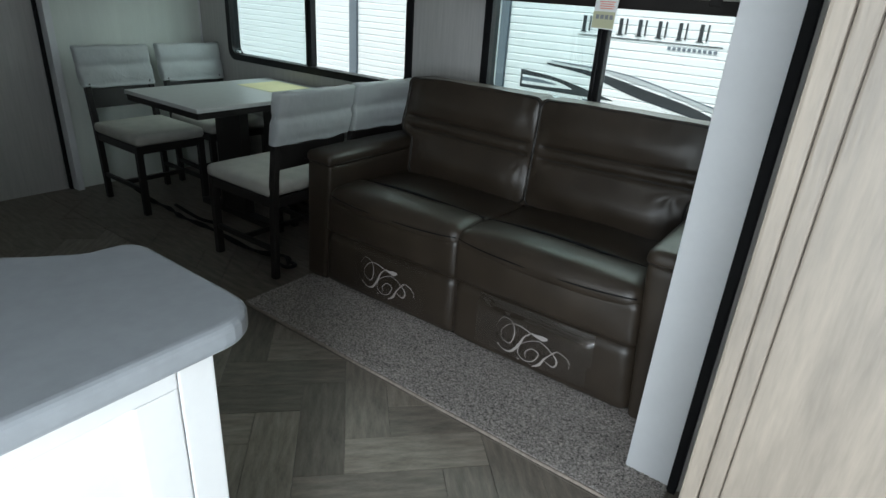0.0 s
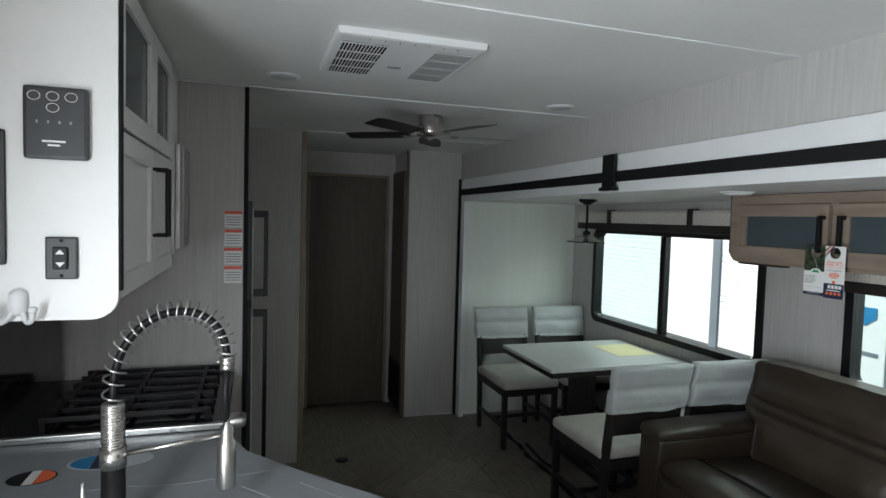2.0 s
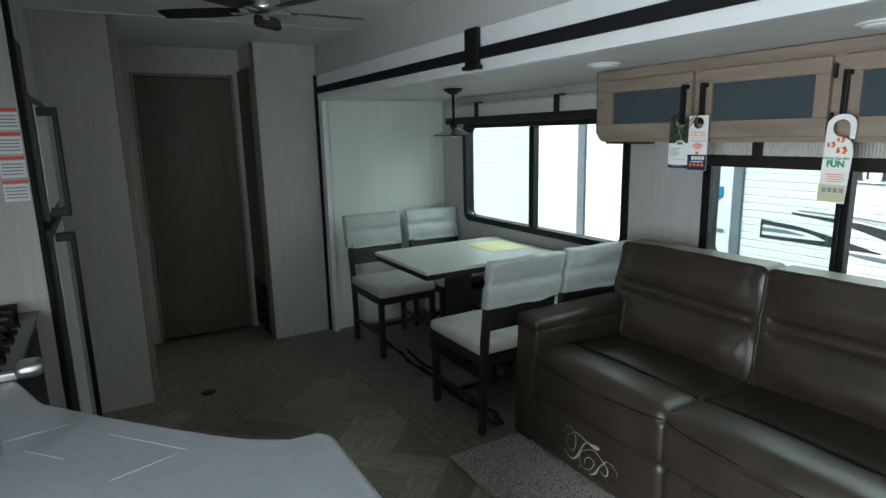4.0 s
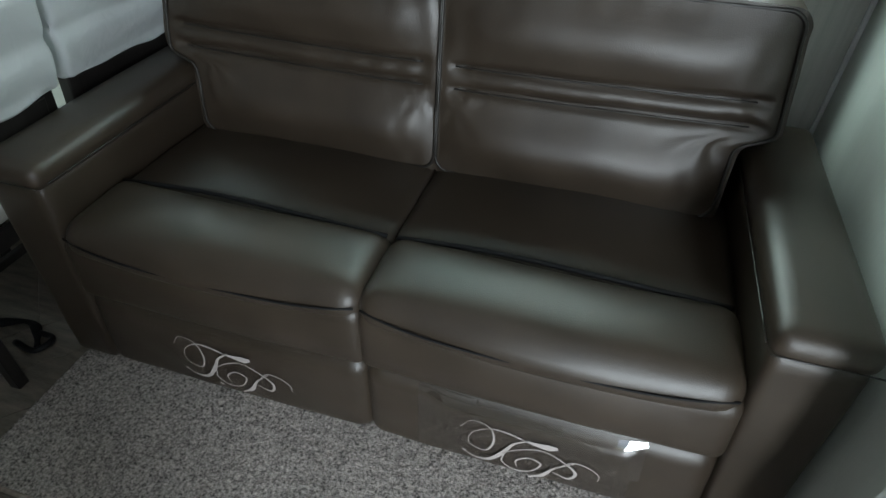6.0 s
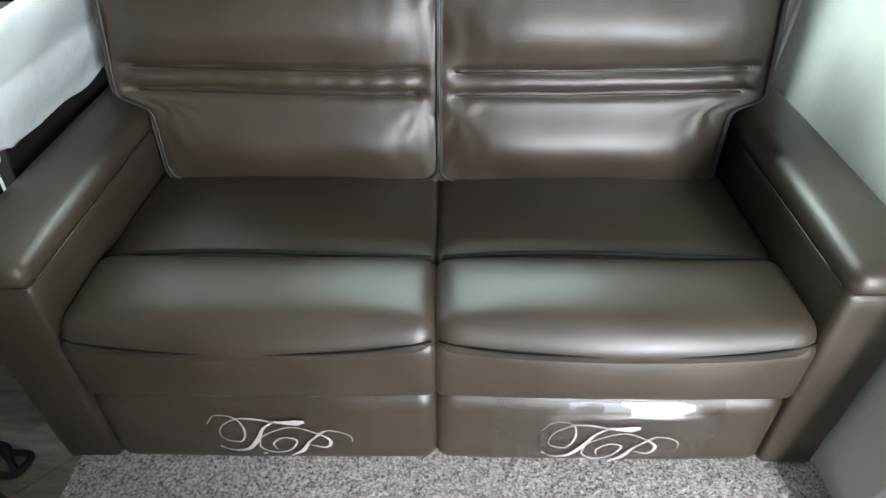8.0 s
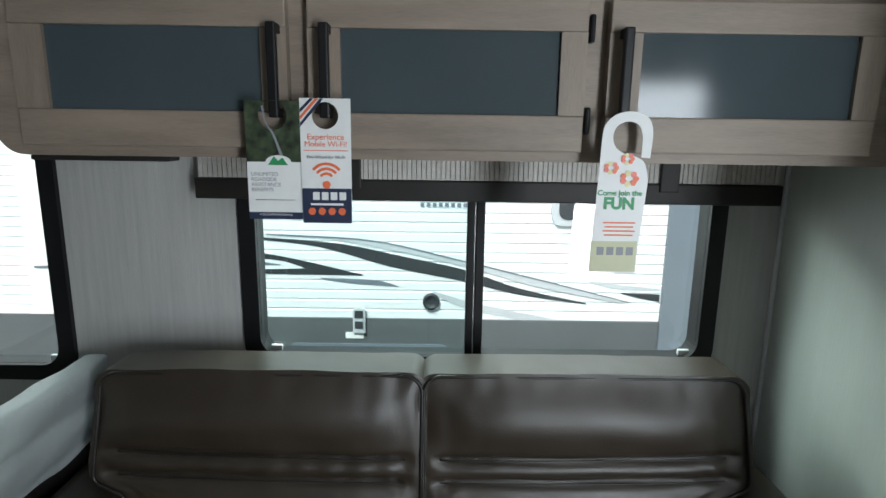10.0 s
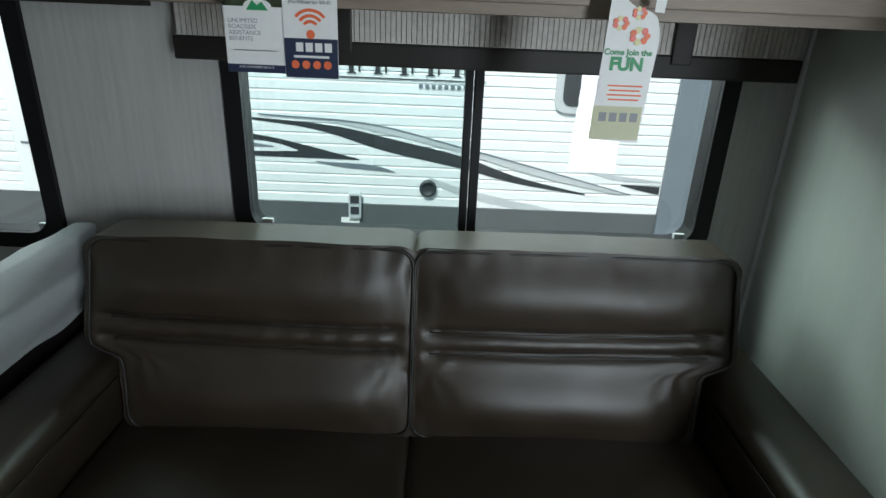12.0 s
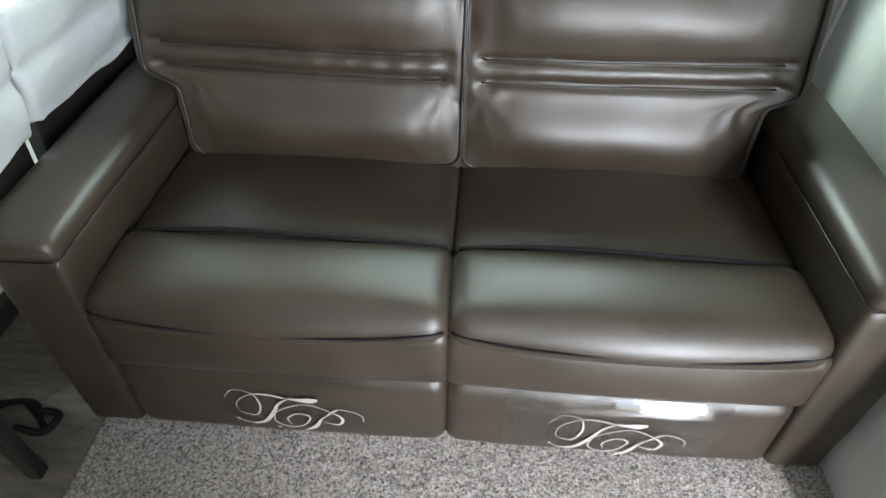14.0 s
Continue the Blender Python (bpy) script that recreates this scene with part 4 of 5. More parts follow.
def dining_chair(label):
    """Chair that faces +x, its base at the middle of the seat."""
    c = thing("dining_chair", (0, 0, 0), label, "chair", "chairs round the table")
    for s in (-1, 1):
        y = s * 0.195
        post = bmesh.new()
        prof = [(-0.195, 0.0, 0.017), (-0.205, 0.25, 0.019), (-0.218, 0.46, 0.02), (-0.25, 0.70, 0.018), (-0.30, 0.895, 0.014)]
        rings = []
        for x, z, w in prof:
            rings.append([post.verts.new((x + a * w, y + b * 0.016, z)) for a, b in ((-1, -1), (1, -1), (1, 1), (-1, 1))])
        for r0, r1 in zip(rings, rings[1:]):
            for k in range(4):
                post.faces.new((r0[k], r0[(k + 1) % 4], r1[(k + 1) % 4], r1[k]))
        post.faces.new(rings[0][::-1])
        post.faces.new(rings[-1])
        bmesh.ops.recalc_face_normals(post, faces=post.faces)
        bmesh.ops.bevel(post, geom=list(post.edges), offset=0.003, segments=1, affect="EDGES")
        part("back_leg", post, BLACK_WOOD, c)
        part("front_leg", box(0.245, 0.28, y - 0.018, y + 0.018, 0.0, 0.418, 0.004), BLACK_WOOD, c)
        part("side_rail", box(-0.20, 0.246, y - 0.012, y + 0.012, 0.37, 0.418, 0.003), BLACK_WOOD, c)
        part("stretcher", box(-0.19, 0.246, y - 0.010, y + 0.010, 0.14, 0.165, 0.003), BLACK_WOOD, c)
    part("front_rail", box(0.250, 0.274, -0.178, 0.178, 0.37, 0.418, 0.003), BLACK_WOOD, c)
    part("rear_rail", box(-0.225, -0.205, -0.18, 0.18, 0.37, 0.418, 0.003), BLACK_WOOD, c)
    part("cross_stretcher", box(0.03, 0.05, -0.186, 0.186, 0.14, 0.165, 0.003), BLACK_WOOD, c)
    part("seat", puff(-0.215, 0.292, -0.218, 0.218, 0.419, 0.482, 0.026, (0.004, 0.004, 0.012), (18, 18, 8)), SEAT_CLOTH, c)
    for z0, z1 in ((0.558, 0.67), (0.71, 0.76), (0.82, 0.893)):
        slat = bmesh.new()
        box(-0.012, 0.012, -0.182, 0.182, z0, z1, 0.003, slat)
        for v in slat.verts:
            v.co.x += -0.218 - (v.co.z - 0.46) * 0.188 - 0.012 * (1 - (v.co.y / 0.182) ** 2)
        part("back_slat", slat, BLACK_WOOD, c)

    def crumple(v):
        lean = -0.218 - (v.z - 0.46) * 0.185
        w = 0.006 * noise.noise((v.y * 9, v.z * 12, v.x * 20)) + 0.002 * noise.noise((v.y * 26, v.z * 30, 2))
        sag = -0.018 * math.exp(-((v.z - 0.80) / 0.02) ** 2) - 0.010 * math.exp(-((v.z - 0.695) / 0.02) ** 2)
        out = 1 if v.x < 0 else -1
        hem = 0.012 * noise.noise((v.y * 8, 1, out * 3)) if v.z < 0.69 else 0
        return Vector((v.x + lean + w - out * sag * 0.6, v.y * (1 + 0.04 * noise.noise((v.z * 10, out, 3))), v.z + hem + 0.006 * noise.noise((v.y * 12, v.x * 9, 8))))

    part("plastic_cover", puff(-0.034, 0.034, -0.222, 0.222, 0.675, 0.912, 0.014, (0, 0, 0), (6, 40, 34), crumple), WRAP, c, "crumpled clear-white plastic wrap")
    return c


chair = dining_chair("black wooden dining chair, grey cushion, plastic-wrapped backrest")
chair.matrix_basis = pose(-2.43, -0.60, 0.006, 0, 0, 0)
copy_thing(chair, pose(-2.44, -0.10, 0.006, 0, 0, -3))
copy_thing(chair, pose(-1.155, -0.61, 0.006, 0, 0, 180))
copy_thing(chair, pose(-1.16, -0.11, 0.006, 0, 0, 177))

# pendant lamp
pl = thing("pendant_lamp", (-1.76, -0.45, SLIDE_TOP), "nickel dish pendant lamp on a black rod", "pendant lamp")
P = (-1.76, -0.45)
part("canopy", lathe([(0.0, 1.7545), (0.058, 1.7545), (0.054, 1.745), (0.02, 1.722), (0.0, 1.72)], P, sides=28), BLACK_METAL, pl)
part("rod", lathe([(0.0, 1.7195), (0.008, 1.7195), (0.008, 1.555), (0.022, 1.553), (0.024, 1.53), (0.0, 1.529)], P, sides=16), BLACK_METAL, pl)
part("shade", lathe([(0.03, 1.5285), (0.05, 1.52), (0.085, 1.498), (0.115, 1.488), (0.118, 1.484), (0.085, 1.494), (0.048, 1.515), (0.03, 1.524)], P, sides=36), NICKEL, pl)
part("bulb", lathe([(0.0, 1.5285), (0.018, 1.525), (0.03, 1.505), (0.03, 1.492), (0.02, 1.478), (0.0, 1.472)], P, sides=20), DIFFUSER, pl)
part("rim", lathe([(0.1155, 1.4875), (0.121, 1.488), (0.121, 1.482), (0.1165, 1.482), (0.1155, 1.4875)], P, sides=36), BLACK_METAL, pl)

# ---- main ceiling ----
fan = thing("ceiling_fan", (-1.45, -1.60, TOP), "dark-bladed ceiling fan with a nickel motor housing", "ceiling fan")
F = (-1.45, -1.60)
part("housing", lathe([(0.0, TOP - 0.0005), (0.062, TOP - 0.0005), (0.066, TOP - 0.06), (0.075, TOP - 0.085), (0.07, TOP - 0.10), (0.03, TOP - 0.112), (0.0, TOP - 0.114)], F), NICKEL, fan)
for k in range(5):
    a = radians(72 * k + 20)
    bl = bmesh.new()
    top = [bl.verts.new((x, s * w, 0.003 + s * 0.008)) for s in (1, -1) for x, w in (((0.11, 0.045), (0.2, 0.06), (0.36, 0.066), (0.44, 0.06), (0.47, 0.04)) if s > 0 else ((0.47, 0.04), (0.44, 0.06), (0.36, 0.066), (0.2, 0.06), (0.11, 0.045)))]
    bl.faces.new(top)
    bmesh.ops.solidify(bl, geom=list(bl.faces), thickness=0.006)
    bmesh.ops.transform(bl, matrix=pose(F[0], F[1], TOP - 0.098, 0, 0, math.degrees(a)), verts=bl.verts)
    blade = part("blade", bl, BLACK_WOOD, fan)
    arm = box(0.05, 0.15, -0.014, 0.014, -0.008, -0.002, 0.002)
    bmesh.ops.transform(arm, matrix=pose(F[0], F[1], TOP - 0.098, 0, 0, math.degrees(a)), verts=arm.verts)
    part("bracket", arm, NICKEL, blade)
ac = thing("air_conditioner_grille", (-0.57, -1.98, TOP), "white ceiling air-conditioner cover with two black-slotted grilles", "air conditioner")
part("cover", box(-0.675, -0.185, -2.255, -1.80, TOP - 0.035, TOP - 0.0005, 0.012), WHITE_TRIM, ac)
for y0, y1 in ((-2.232, -2.094), (-1.945, -1.822)):
    # No recess: a flat black plate gives the dark inside of the grille.
    part("opening", box(-0.625, -0.255, y0, y1, TOP - 0.0365, TOP - 0.0352), BLACK_SEAL, ac)
    for k in range(14):
        y = y0 + k * (y1 - y0) / 13
        part("slat", box(-0.625, -0.255, y - 0.0017, y + 0.0017, TOP - 0.038, TOP - 0.0368), WHITE_TRIM, ac)
    for k in range(5):
        x = -0.625 + k * 0.37 / 4
        part("bar", box(x - 0.005, x + 0.005, y0 - 0.002, y1 + 0.002, TOP - 0.0392, TOP - 0.0382), WHITE_TRIM, ac)
for k in range(7):
    part("vane", box(-0.222, -0.205, -2.16 + k * 0.045, -2.158 + k * 0.045, TOP - 0.0372, TOP - 0.0352), GREY_INK, ac)
part("badge", box(-0.505, -0.485, -2.045, -2.0, TOP - 0.0365, TOP - 0.0352), GREY_INK, ac)

ac.location.z += 0.014
for x, y in ((-0.87, -2.37), (-0.94, -1.13)):
    l = thing("ceiling_speaker", (x, y, TOP), "flush off-white round speaker in the ceiling", "speaker", "flush ceiling speakers")
    part("rim", lathe([(0.0, TOP - 0.0005), (0.062, TOP - 0.0005), (0.062, TOP - 0.004), (0.054, TOP - 0.006), (0.0, TOP - 0.006)], (x, y)), WHITE_TRIM, l)
    part("grille", lathe([(0.052, TOP - 0.0065), (0.045, TOP - 0.009), (0.0, TOP - 0.0105)], (x, y)), STRIPE_PALE, l)
rv = thing("return_vent", (-3.18, -1.347, 0.03), "black louvred air-return vent low on the passage wall", "vent")
part("frame", box(-3.37, -2.985, -1.352, -1.3465, 0.04, 0.43, 0.002), BLACK_METAL, rv)
for k in range(12):
    part("louvre", box(-3.355, -3.0, -1.3565, -1.3525, 0.065 + k * 0.029, 0.08 + k * 0.029), BLACK_SEAL, rv)
fv = thing("floor_fitting", (-2.27, -1.905, 0.0), "small dark round fitting set in the vinyl floor", "floor fitting")
part("ring", lathe([(0.0, 0.0005), (0.042, 0.0005), (0.042, 0.004), (0.034, 0.006), (0.0, 0.006)], (-2.27, -1.905), sides=24), BLACK_METAL, fv)
part("cap", lathe([(0.0, 0.0065), (0.024, 0.0065), (0.02, 0.009), (0.0, 0.0095)], (-2.27, -1.905), sides=20), CONTROL, fv)

# ---- kitchen ----
ctr = thing("countertop", (0.2, -2.5, 0.865), "blue-grey laminate countertop with a rounded peninsula end", "countertop")
edge = [(0.525, -3.198)] + [(0.525 - 0.07 + 0.07 * math.cos(a), -1.945 - 0.07 + 0.07 * math.sin(a)) for a in np.linspace(0, math.pi / 2, 8)]
edge += [(0.20 - 0.05 * math.sin(a), -1.945 - 0.05 + 0.05 * math.cos(a)) for a in np.linspace(0, 1.2, 6)]
edge += [(p.x, p.y) for p in spline([(0.15, -2.03, 0), (0.09, -2.11, 0), (-0.02, -2.215, 0), (-0.15, -2.33, 0)], 5)] + [(-0.34, -2.485), (-0.45, -2.55), (-0.45, -3.198)]
edge = [(x + 0.038, y) if y < -3 and x > 0 else (x, y) if x < -0.44 else (1.25 + (x - 1.25) * 0.945, -2.42 + (y + 2.42) * 0.945) for x, y in edge]
cb = slab(edge, 0.884, 0.924)
bmesh.ops.bevel(cb, geom=[e for e in cb.edges if abs(e.verts[0].co.z - e.verts[1].co.z) < 1e-5], offset=0.012, segments=4, profile=0.5, affect="EDGES")
part("slab", cb, COUNTER, ctr)
for pts in (((-0.148, -2.884), (-0.155, -2.794), (-0.134, -2.658), (-0.16, -2.42)), ((-0.065, -2.353), (0.094, -2.22)), ((0.10, -2.235), (0.134, -2.353)), ((0.139, -2.65), (0.30, -2.51)), ((0.292, -2.487), (0.436, -2.481)), ((-0.08, -2.50), (0.0, -2.43))):
    part("scuff", tube(spline([(1.3 + (x - 1.3) * 0.955, -2.42 + (y + 2.42) * 0.955, 0.9238) for x, y in pts], 6), 0.0008, sides=5), STRIPE_PALE, ctr, "pale scuff line")
base = thing("peninsula_cabinet", (0.2, -2.5, 0), "white panelled kitchen base cabinet under the countertop", "cabinet")
part("body", slab([(0.482, -3.196), (0.482, -2.035), (0.27, -2.035), (-0.05, -2.37), (-0.445, -2.58), (-0.445, -3.196)], 0.0, 0.883), WHITE_CAB, base)
part("corner_post", box(0.442, 0.499, -2.075, -2.02, 0.0, 0.8825, 0.003), WHITE_CAB, base)
part("top_rail", box(0.483, 0.499, -3.19, -2.077, 0.815, 0.8825, 0.003), WHITE_CAB, base)
part("bottom_rail", box(0.483, 0.499, -3.19, -2.077, 0.0, 0.10, 0.003), WHITE_CAB, base)
part("stile", box(0.4835, 0.4985, -2.14, -2.0775, 0.101, 0.814, 0.003), WHITE_CAB, base)
part("stile", box(0.4835, 0.4985, -2.66, -2.60, 0.101, 0.814, 0.003), WHITE_CAB, base)

faucet = thing("kitchen_faucet", (0.13, -2.75, 0.925), "black and nickel spring pull-down kitchen faucet", "faucet")
FX, FYY = 0.13, -2.75
part("base", lathe([(0.0, 0.9255), (0.034, 0.9255), (0.034, 0.935), (0.024, 0.94), (0.023, 1.064), (0.0, 1.0645)], (FX, FYY)), BLACK_METAL, faucet)
part("collar", lathe([(0.0, 1.065), (0.0255, 1.065), (0.0255, 1.106), (0.0, 1.107)], (FX, FYY)), NICKEL, faucet)
ribs = [(0.0, 1.1075)]
for k in range(16):
    ribs += [(0.0225, 1.1078 + k * 0.0058), (0.0225, 1.1112 + k * 0.0058), (0.0208, 1.1122 + k * 0.0058), (0.0208, 1.1134 + k * 0.0058)]
part("ribbed_sleeve", lathe(ribs + [(0.0, 1.2012)], (FX, FYY)), NICKEL, faucet)
ex, ey = 0.11, -2.527
arc = []
for k in range(49):
    u = k / 48
    ang = math.pi * u
    px, py = FX + (ex - FX) * (1 - math.cos(ang)) / 2, FYY + (ey - FYY) * (1 - math.cos(ang)) / 2
    arc.append(Vector((px, py, 1.215 + 0.055 * u + 0.146 * math.sin(ang) ** 0.85)))
arc = [Vector((FX, FYY, 1.2012))] + arc
part("hose", tube(arc, 0.0085, sides=10), BLACK_METAL, faucet)
coil = []
turns, per = 21, 14
for k in range(turns * per + 1):
    f = k / (turns * per) * (len(arc) - 1.001)
    i = int(f)
    c, d = arc[i].lerp(arc[i + 1], f - i), (arc[i + 1] - arc[i]).normalized()
    side = d.cross(Vector((1.0, 0.05, 0))).normalized()
    up = side.cross(d)
    a = k / per * math.tau
    coil.append(c + (side * math.cos(a) + up * math.sin(a)) * 0.0205 + Vector((0, 0, 0.003)))
part("spring", tube(coil, 0.0022, sides=6), STEEL, faucet)
part("ferrule", lathe([(0.0, 1.284), (0.0155, 1.284), (0.0155, 1.278), (0.014, 1.277), (0.0155, 1.275), (0.0155, 1.266), (0.014, 1.265), (0.0155, 1.263), (0.0155, 1.255), (0.0, 1.2545)], (ex, ey)), NICKEL, faucet)
part("drop_hose", tube([(ex, ey, 1.255), (ex + 0.003, ey - 0.003, 1.2), (ex, ey, 1.13)], 0.0075), BLACK_METAL, faucet)
part("spray_head", lathe([(0.0, 1.150), (0.007, 1.149), (0.008, 1.128), (0.014, 1.122), (0.014, 1.095), (0.020, 1.085), (0.0215, 0.99), (0.019, 0.984), (0.0, 0.983)], (ex, ey)), NICKEL, faucet)
part("support_arm", tube([(FX, FYY + 0.0257, 1.09), (ex, ey - 0.0145, 1.105)], 0.005), NICKEL, faucet)
part("lever", tube([(FX + 0.01, FYY - 0.024, 0.985), (FX + 0.02, FYY - 0.05, 0.985), (FX + 0.02, FYY - 0.053, 1.045)], 0.005), STEEL, faucet)


def oval_sticker(x, y, half, deep, sections, label):
    """A flat oval printed in bands across its length."""
    st = thing("oval_sticker", (x, y, 0.9245), label, "sticker")
    ring = lambda k0: [(x + deep * k0 * math.cos(a), y + half * k0 * math.sin(a)) for a in np.linspace(0, math.tau, 33)[:-1]]
    part("backing", slab(ring(1.0), 0.9245, 0.9251), sections[0][2], st)
    for u0, u1, mat in sections[1:]:
        us = np.linspace(u0, u1, 9)
        edge = [(x + deep * 0.93 * math.sqrt(max(0.0, 1 - u * u)), y + half * 0.93 * u) for u in us]
        edge += [(x - deep * 0.93 * math.sqrt(max(0.0, 1 - u * u)), y + half * 0.93 * u) for u in us[::-1]]
        part("print", slab(edge, 0.9253, 0.9257), mat, st)
    return st


oval_sticker(-0.195, -2.998, 0.055, 0.045, ((-1, 1, BLACK_METAL), (-0.22, 0.22, PAPER), (0.24, 0.98, ORANGE)), "black, white and orange oval sticker on the countertop")
oval_sticker(-0.262, -2.835, 0.105, 0.055, ((-1, 1, STRIPE_PALE), (-0.98, -0.45, BLUE_INK), (-0.44, -0.1, NAVY)), "blue and white oval sticker on the countertop")

stove = thing("gas_range", (-0.78, -2.85, 0), "black gas range with cast grates and steel edge strip", "stove")
part("body", box(-1.10, -0.455, -3.196, -2.56, 0.0, 0.92, 0.006), BLACK_METAL, stove)
part("top", box(-1.10, -0.455, -3.196, -2.545, 0.9205, 0.935, 0.004), BLACK_GLASS, stove)
part("edge_strip", box(-0.454, -0.435, -3.196, -2.535, 0.9255, 0.945, 0.003), STEEL, stove)
part("corner_cap", puff(-0.50, -0.425, -2.55, -2.49, 0.925, 0.96, 0.015, n=(8, 8, 6)), STEEL, stove)
for k in range(3):
    x = -1.07 + k * 0.19
    gr = bmesh.new()
    for yy in (-3.05, -2.85, -2.65):
        box(x, x + 0.185, yy - 0.007, yy + 0.007, 0.96, 0.977, 0.002, gr)
    for xx in (x + 0.008, x + 0.093, x + 0.177):
        box(xx - 0.007, xx + 0.007, -3.08, -2.6, 0.9605, 0.9765, 0.002, gr)
    for xx in (x + 0.01, x + 0.175):
        for yy in (-3.07, -2.61):
            box(xx - 0.008, xx + 0.008, yy - 0.008, yy + 0.008, 0.9355, 0.961, 0.0, gr)
    part("grate", gr, BLACK_METAL, stove)
for x, y in ((-0.95, -2.98), (-0.95, -2.7), (-0.62, -2.98), (-0.62, -2.7)):
    part("burner", lathe([(0.0, 0.9355), (0.045, 0.9355), (0.04, 0.948), (0.028, 0.955), (0.0, 0.955)], (x, y), sides=20), BLACK_METAL, stove)
part("glass_cover", box(-1.08, -0.47, -3.19, -3.175, 0.93, 1.33, 0.004), BLACK_GLASS, stove)

up = thing("wall_cabinet", (-0.3, -2.97, 1.37), "white wall cabinet with rounded end panel and black pulls", "cabinet")
UF = -2.75
end = slab(rounded(-3.197, UF, 1.37, TOP - 0.002, 0.05, (0, 1, 0, 0)), 0.06, 0.08)
for v in end.verts:
    v.co = Vector((v.co.z, v.co.x, v.co.y))
bmesh.ops.recalc_face_normals(end, faces=end.faces)
part("end_panel", end, WHITE_CAB, up)
part("edge_strip", box(0.055, 0.079, UF + 0.001, UF + 0.006, 1.43, TOP - 0.004, 0.002), BLACK_SEAL, up)
part("body", box(-0.80, 0.0595, -3.196, UF - 0.022, 1.40, TOP - 0.002), WHITE_CAB, up)
for xa, xb, hx in ((-0.39, 0.05, -0.365), (-0.79, -0.40, -0.425)):
    for za, zb in ((1.41, 1.78), (1.79, 2.12)):
        d = part("door", box(xa, xb, UF - 0.0215, UF - 0.012, za, zb), WHITE_CAB if za < 1.6 else FROSTED, up)
        for p in ((xa, xb, za, za + 0.05), (xa, xb, zb - 0.05, zb), (xa, xa + 0.05, za + 0.0505, zb - 0.0505), (xb - 0.05, xb, za + 0.0505, zb - 0.0505)):
            part("rail", box(p[0], p[1], UF - 0.0115, UF, p[2], p[3], 0.002), WHITE_CAB, d)
    h = bmesh.new()
    box(hx - 0.006, hx + 0.006, UF + 0.033, UF + 0.041, 1.53, 1.73, 0.002, h)
    box(hx - 0.0068, hx + 0.0068, UF + 0.0005, UF + 0.04, 1.720, 1.7295, 0.002, h)
    box(hx - 0.0068, hx + 0.0068, UF + 0.0005, UF + 0.04, 1.5305, 1.540, 0.002, h)
    part("handle", h, BLACK_METAL, up)
mw = thing("microwave_oven", (-0.9, -2.95, 1.45), "grey over-range microwave oven under the wall cabinet", "microwave")
part("body", box(-1.115, -0.804, -3.196, -2.745, 1.45, 1.86, 0.008), WHITE_CAB, mw)
part("door", box(-1.10, -0.905, -2.744, -2.725, 1.47, 1.85, 0.005), STEEL, mw)
part("control_panel", box(-0.901, -0.81, -2.744, -2.727, 1.47, 1.85, 0.004), STEEL, mw)
part("vent", box(-0.9, -0.7, -3.0, -2.76, 1.425, 1.4495, 0.006), BLACK_METAL, mw)
piece("wall_over_microwave", box(-1.12, -0.802, -3.196, UF - 0.02, 1.862, TOP - 0.002), WHITE_CAB, "white filler cabinet above the microwave")

# controls on the end panel, facing the entry
EX = 0.0805


def face_box(x1, y0, y1, z0, z1, bevel=0.0, x0=EX):
    return box(x0, x1, y0, y1, z0, z1, bevel)


pad = thing("control_pad", (EX, -2.84, 1.70), "charcoal wall control pad with four round buttons", "control pad")
part("case", face_box(EX + 0.018, -2.903, -2.785, 1.705, 1.853, 0.008), CONTROL, pad)
for y, z in ((-2.882, 1.832), (-2.849, 1.832), (-2.816, 1.832), (-2.849, 1.809)):
    ring = tube([(EX + 0.0182, y + 0.011 * math.cos(k * math.tau / 20), z + 0.009 * math.sin(k * math.tau / 20)) for k in range(21)], 0.0007, sides=5)
    part("button_ring", ring, PAPER, pad)
for k in range(4):
    part("lamp", face_box(EX + 0.0188, -2.879 + k * 0.02, -2.875 + k * 0.02, 1.777, 1.783, 0, EX + 0.0182), GREY_INK, pad)
part("bar", face_box(EX + 0.0188, -2.868, -2.826, 1.739, 1.743, 0, EX + 0.0182), PAPER, pad)
part("bar", face_box(EX + 0.0188, -2.858, -2.836, 1.731, 1.735, 0, EX + 0.0182), PAPER, pad)


def rocker(y0, y1, z0, z1, parent):
    part("rocker", face_box(EX + 0.014, y0, y1, z0, z1, 0.003, EX + 0.0085), BLACK_METAL, parent)
    for s in (1, -1):
        zc, yc, w = (z0 + z1) / 2 + s * (z1 - z0) * 0.22, (y0 + y1) / 2, (y1 - y0) * 0.3
        a = slab([(yc - w, zc - s * 0.002), (yc + w, zc - s * 0.002), (yc, zc + s * 0.008)], EX + 0.0142, EX + 0.0147)
        for v in a.verts:
            v.co = Vector((v.co.z, v.co.x, v.co.y))
        bmesh.ops.recalc_face_normals(a, faces=a.faces)
        part("arrow", a, PAPER, parent)


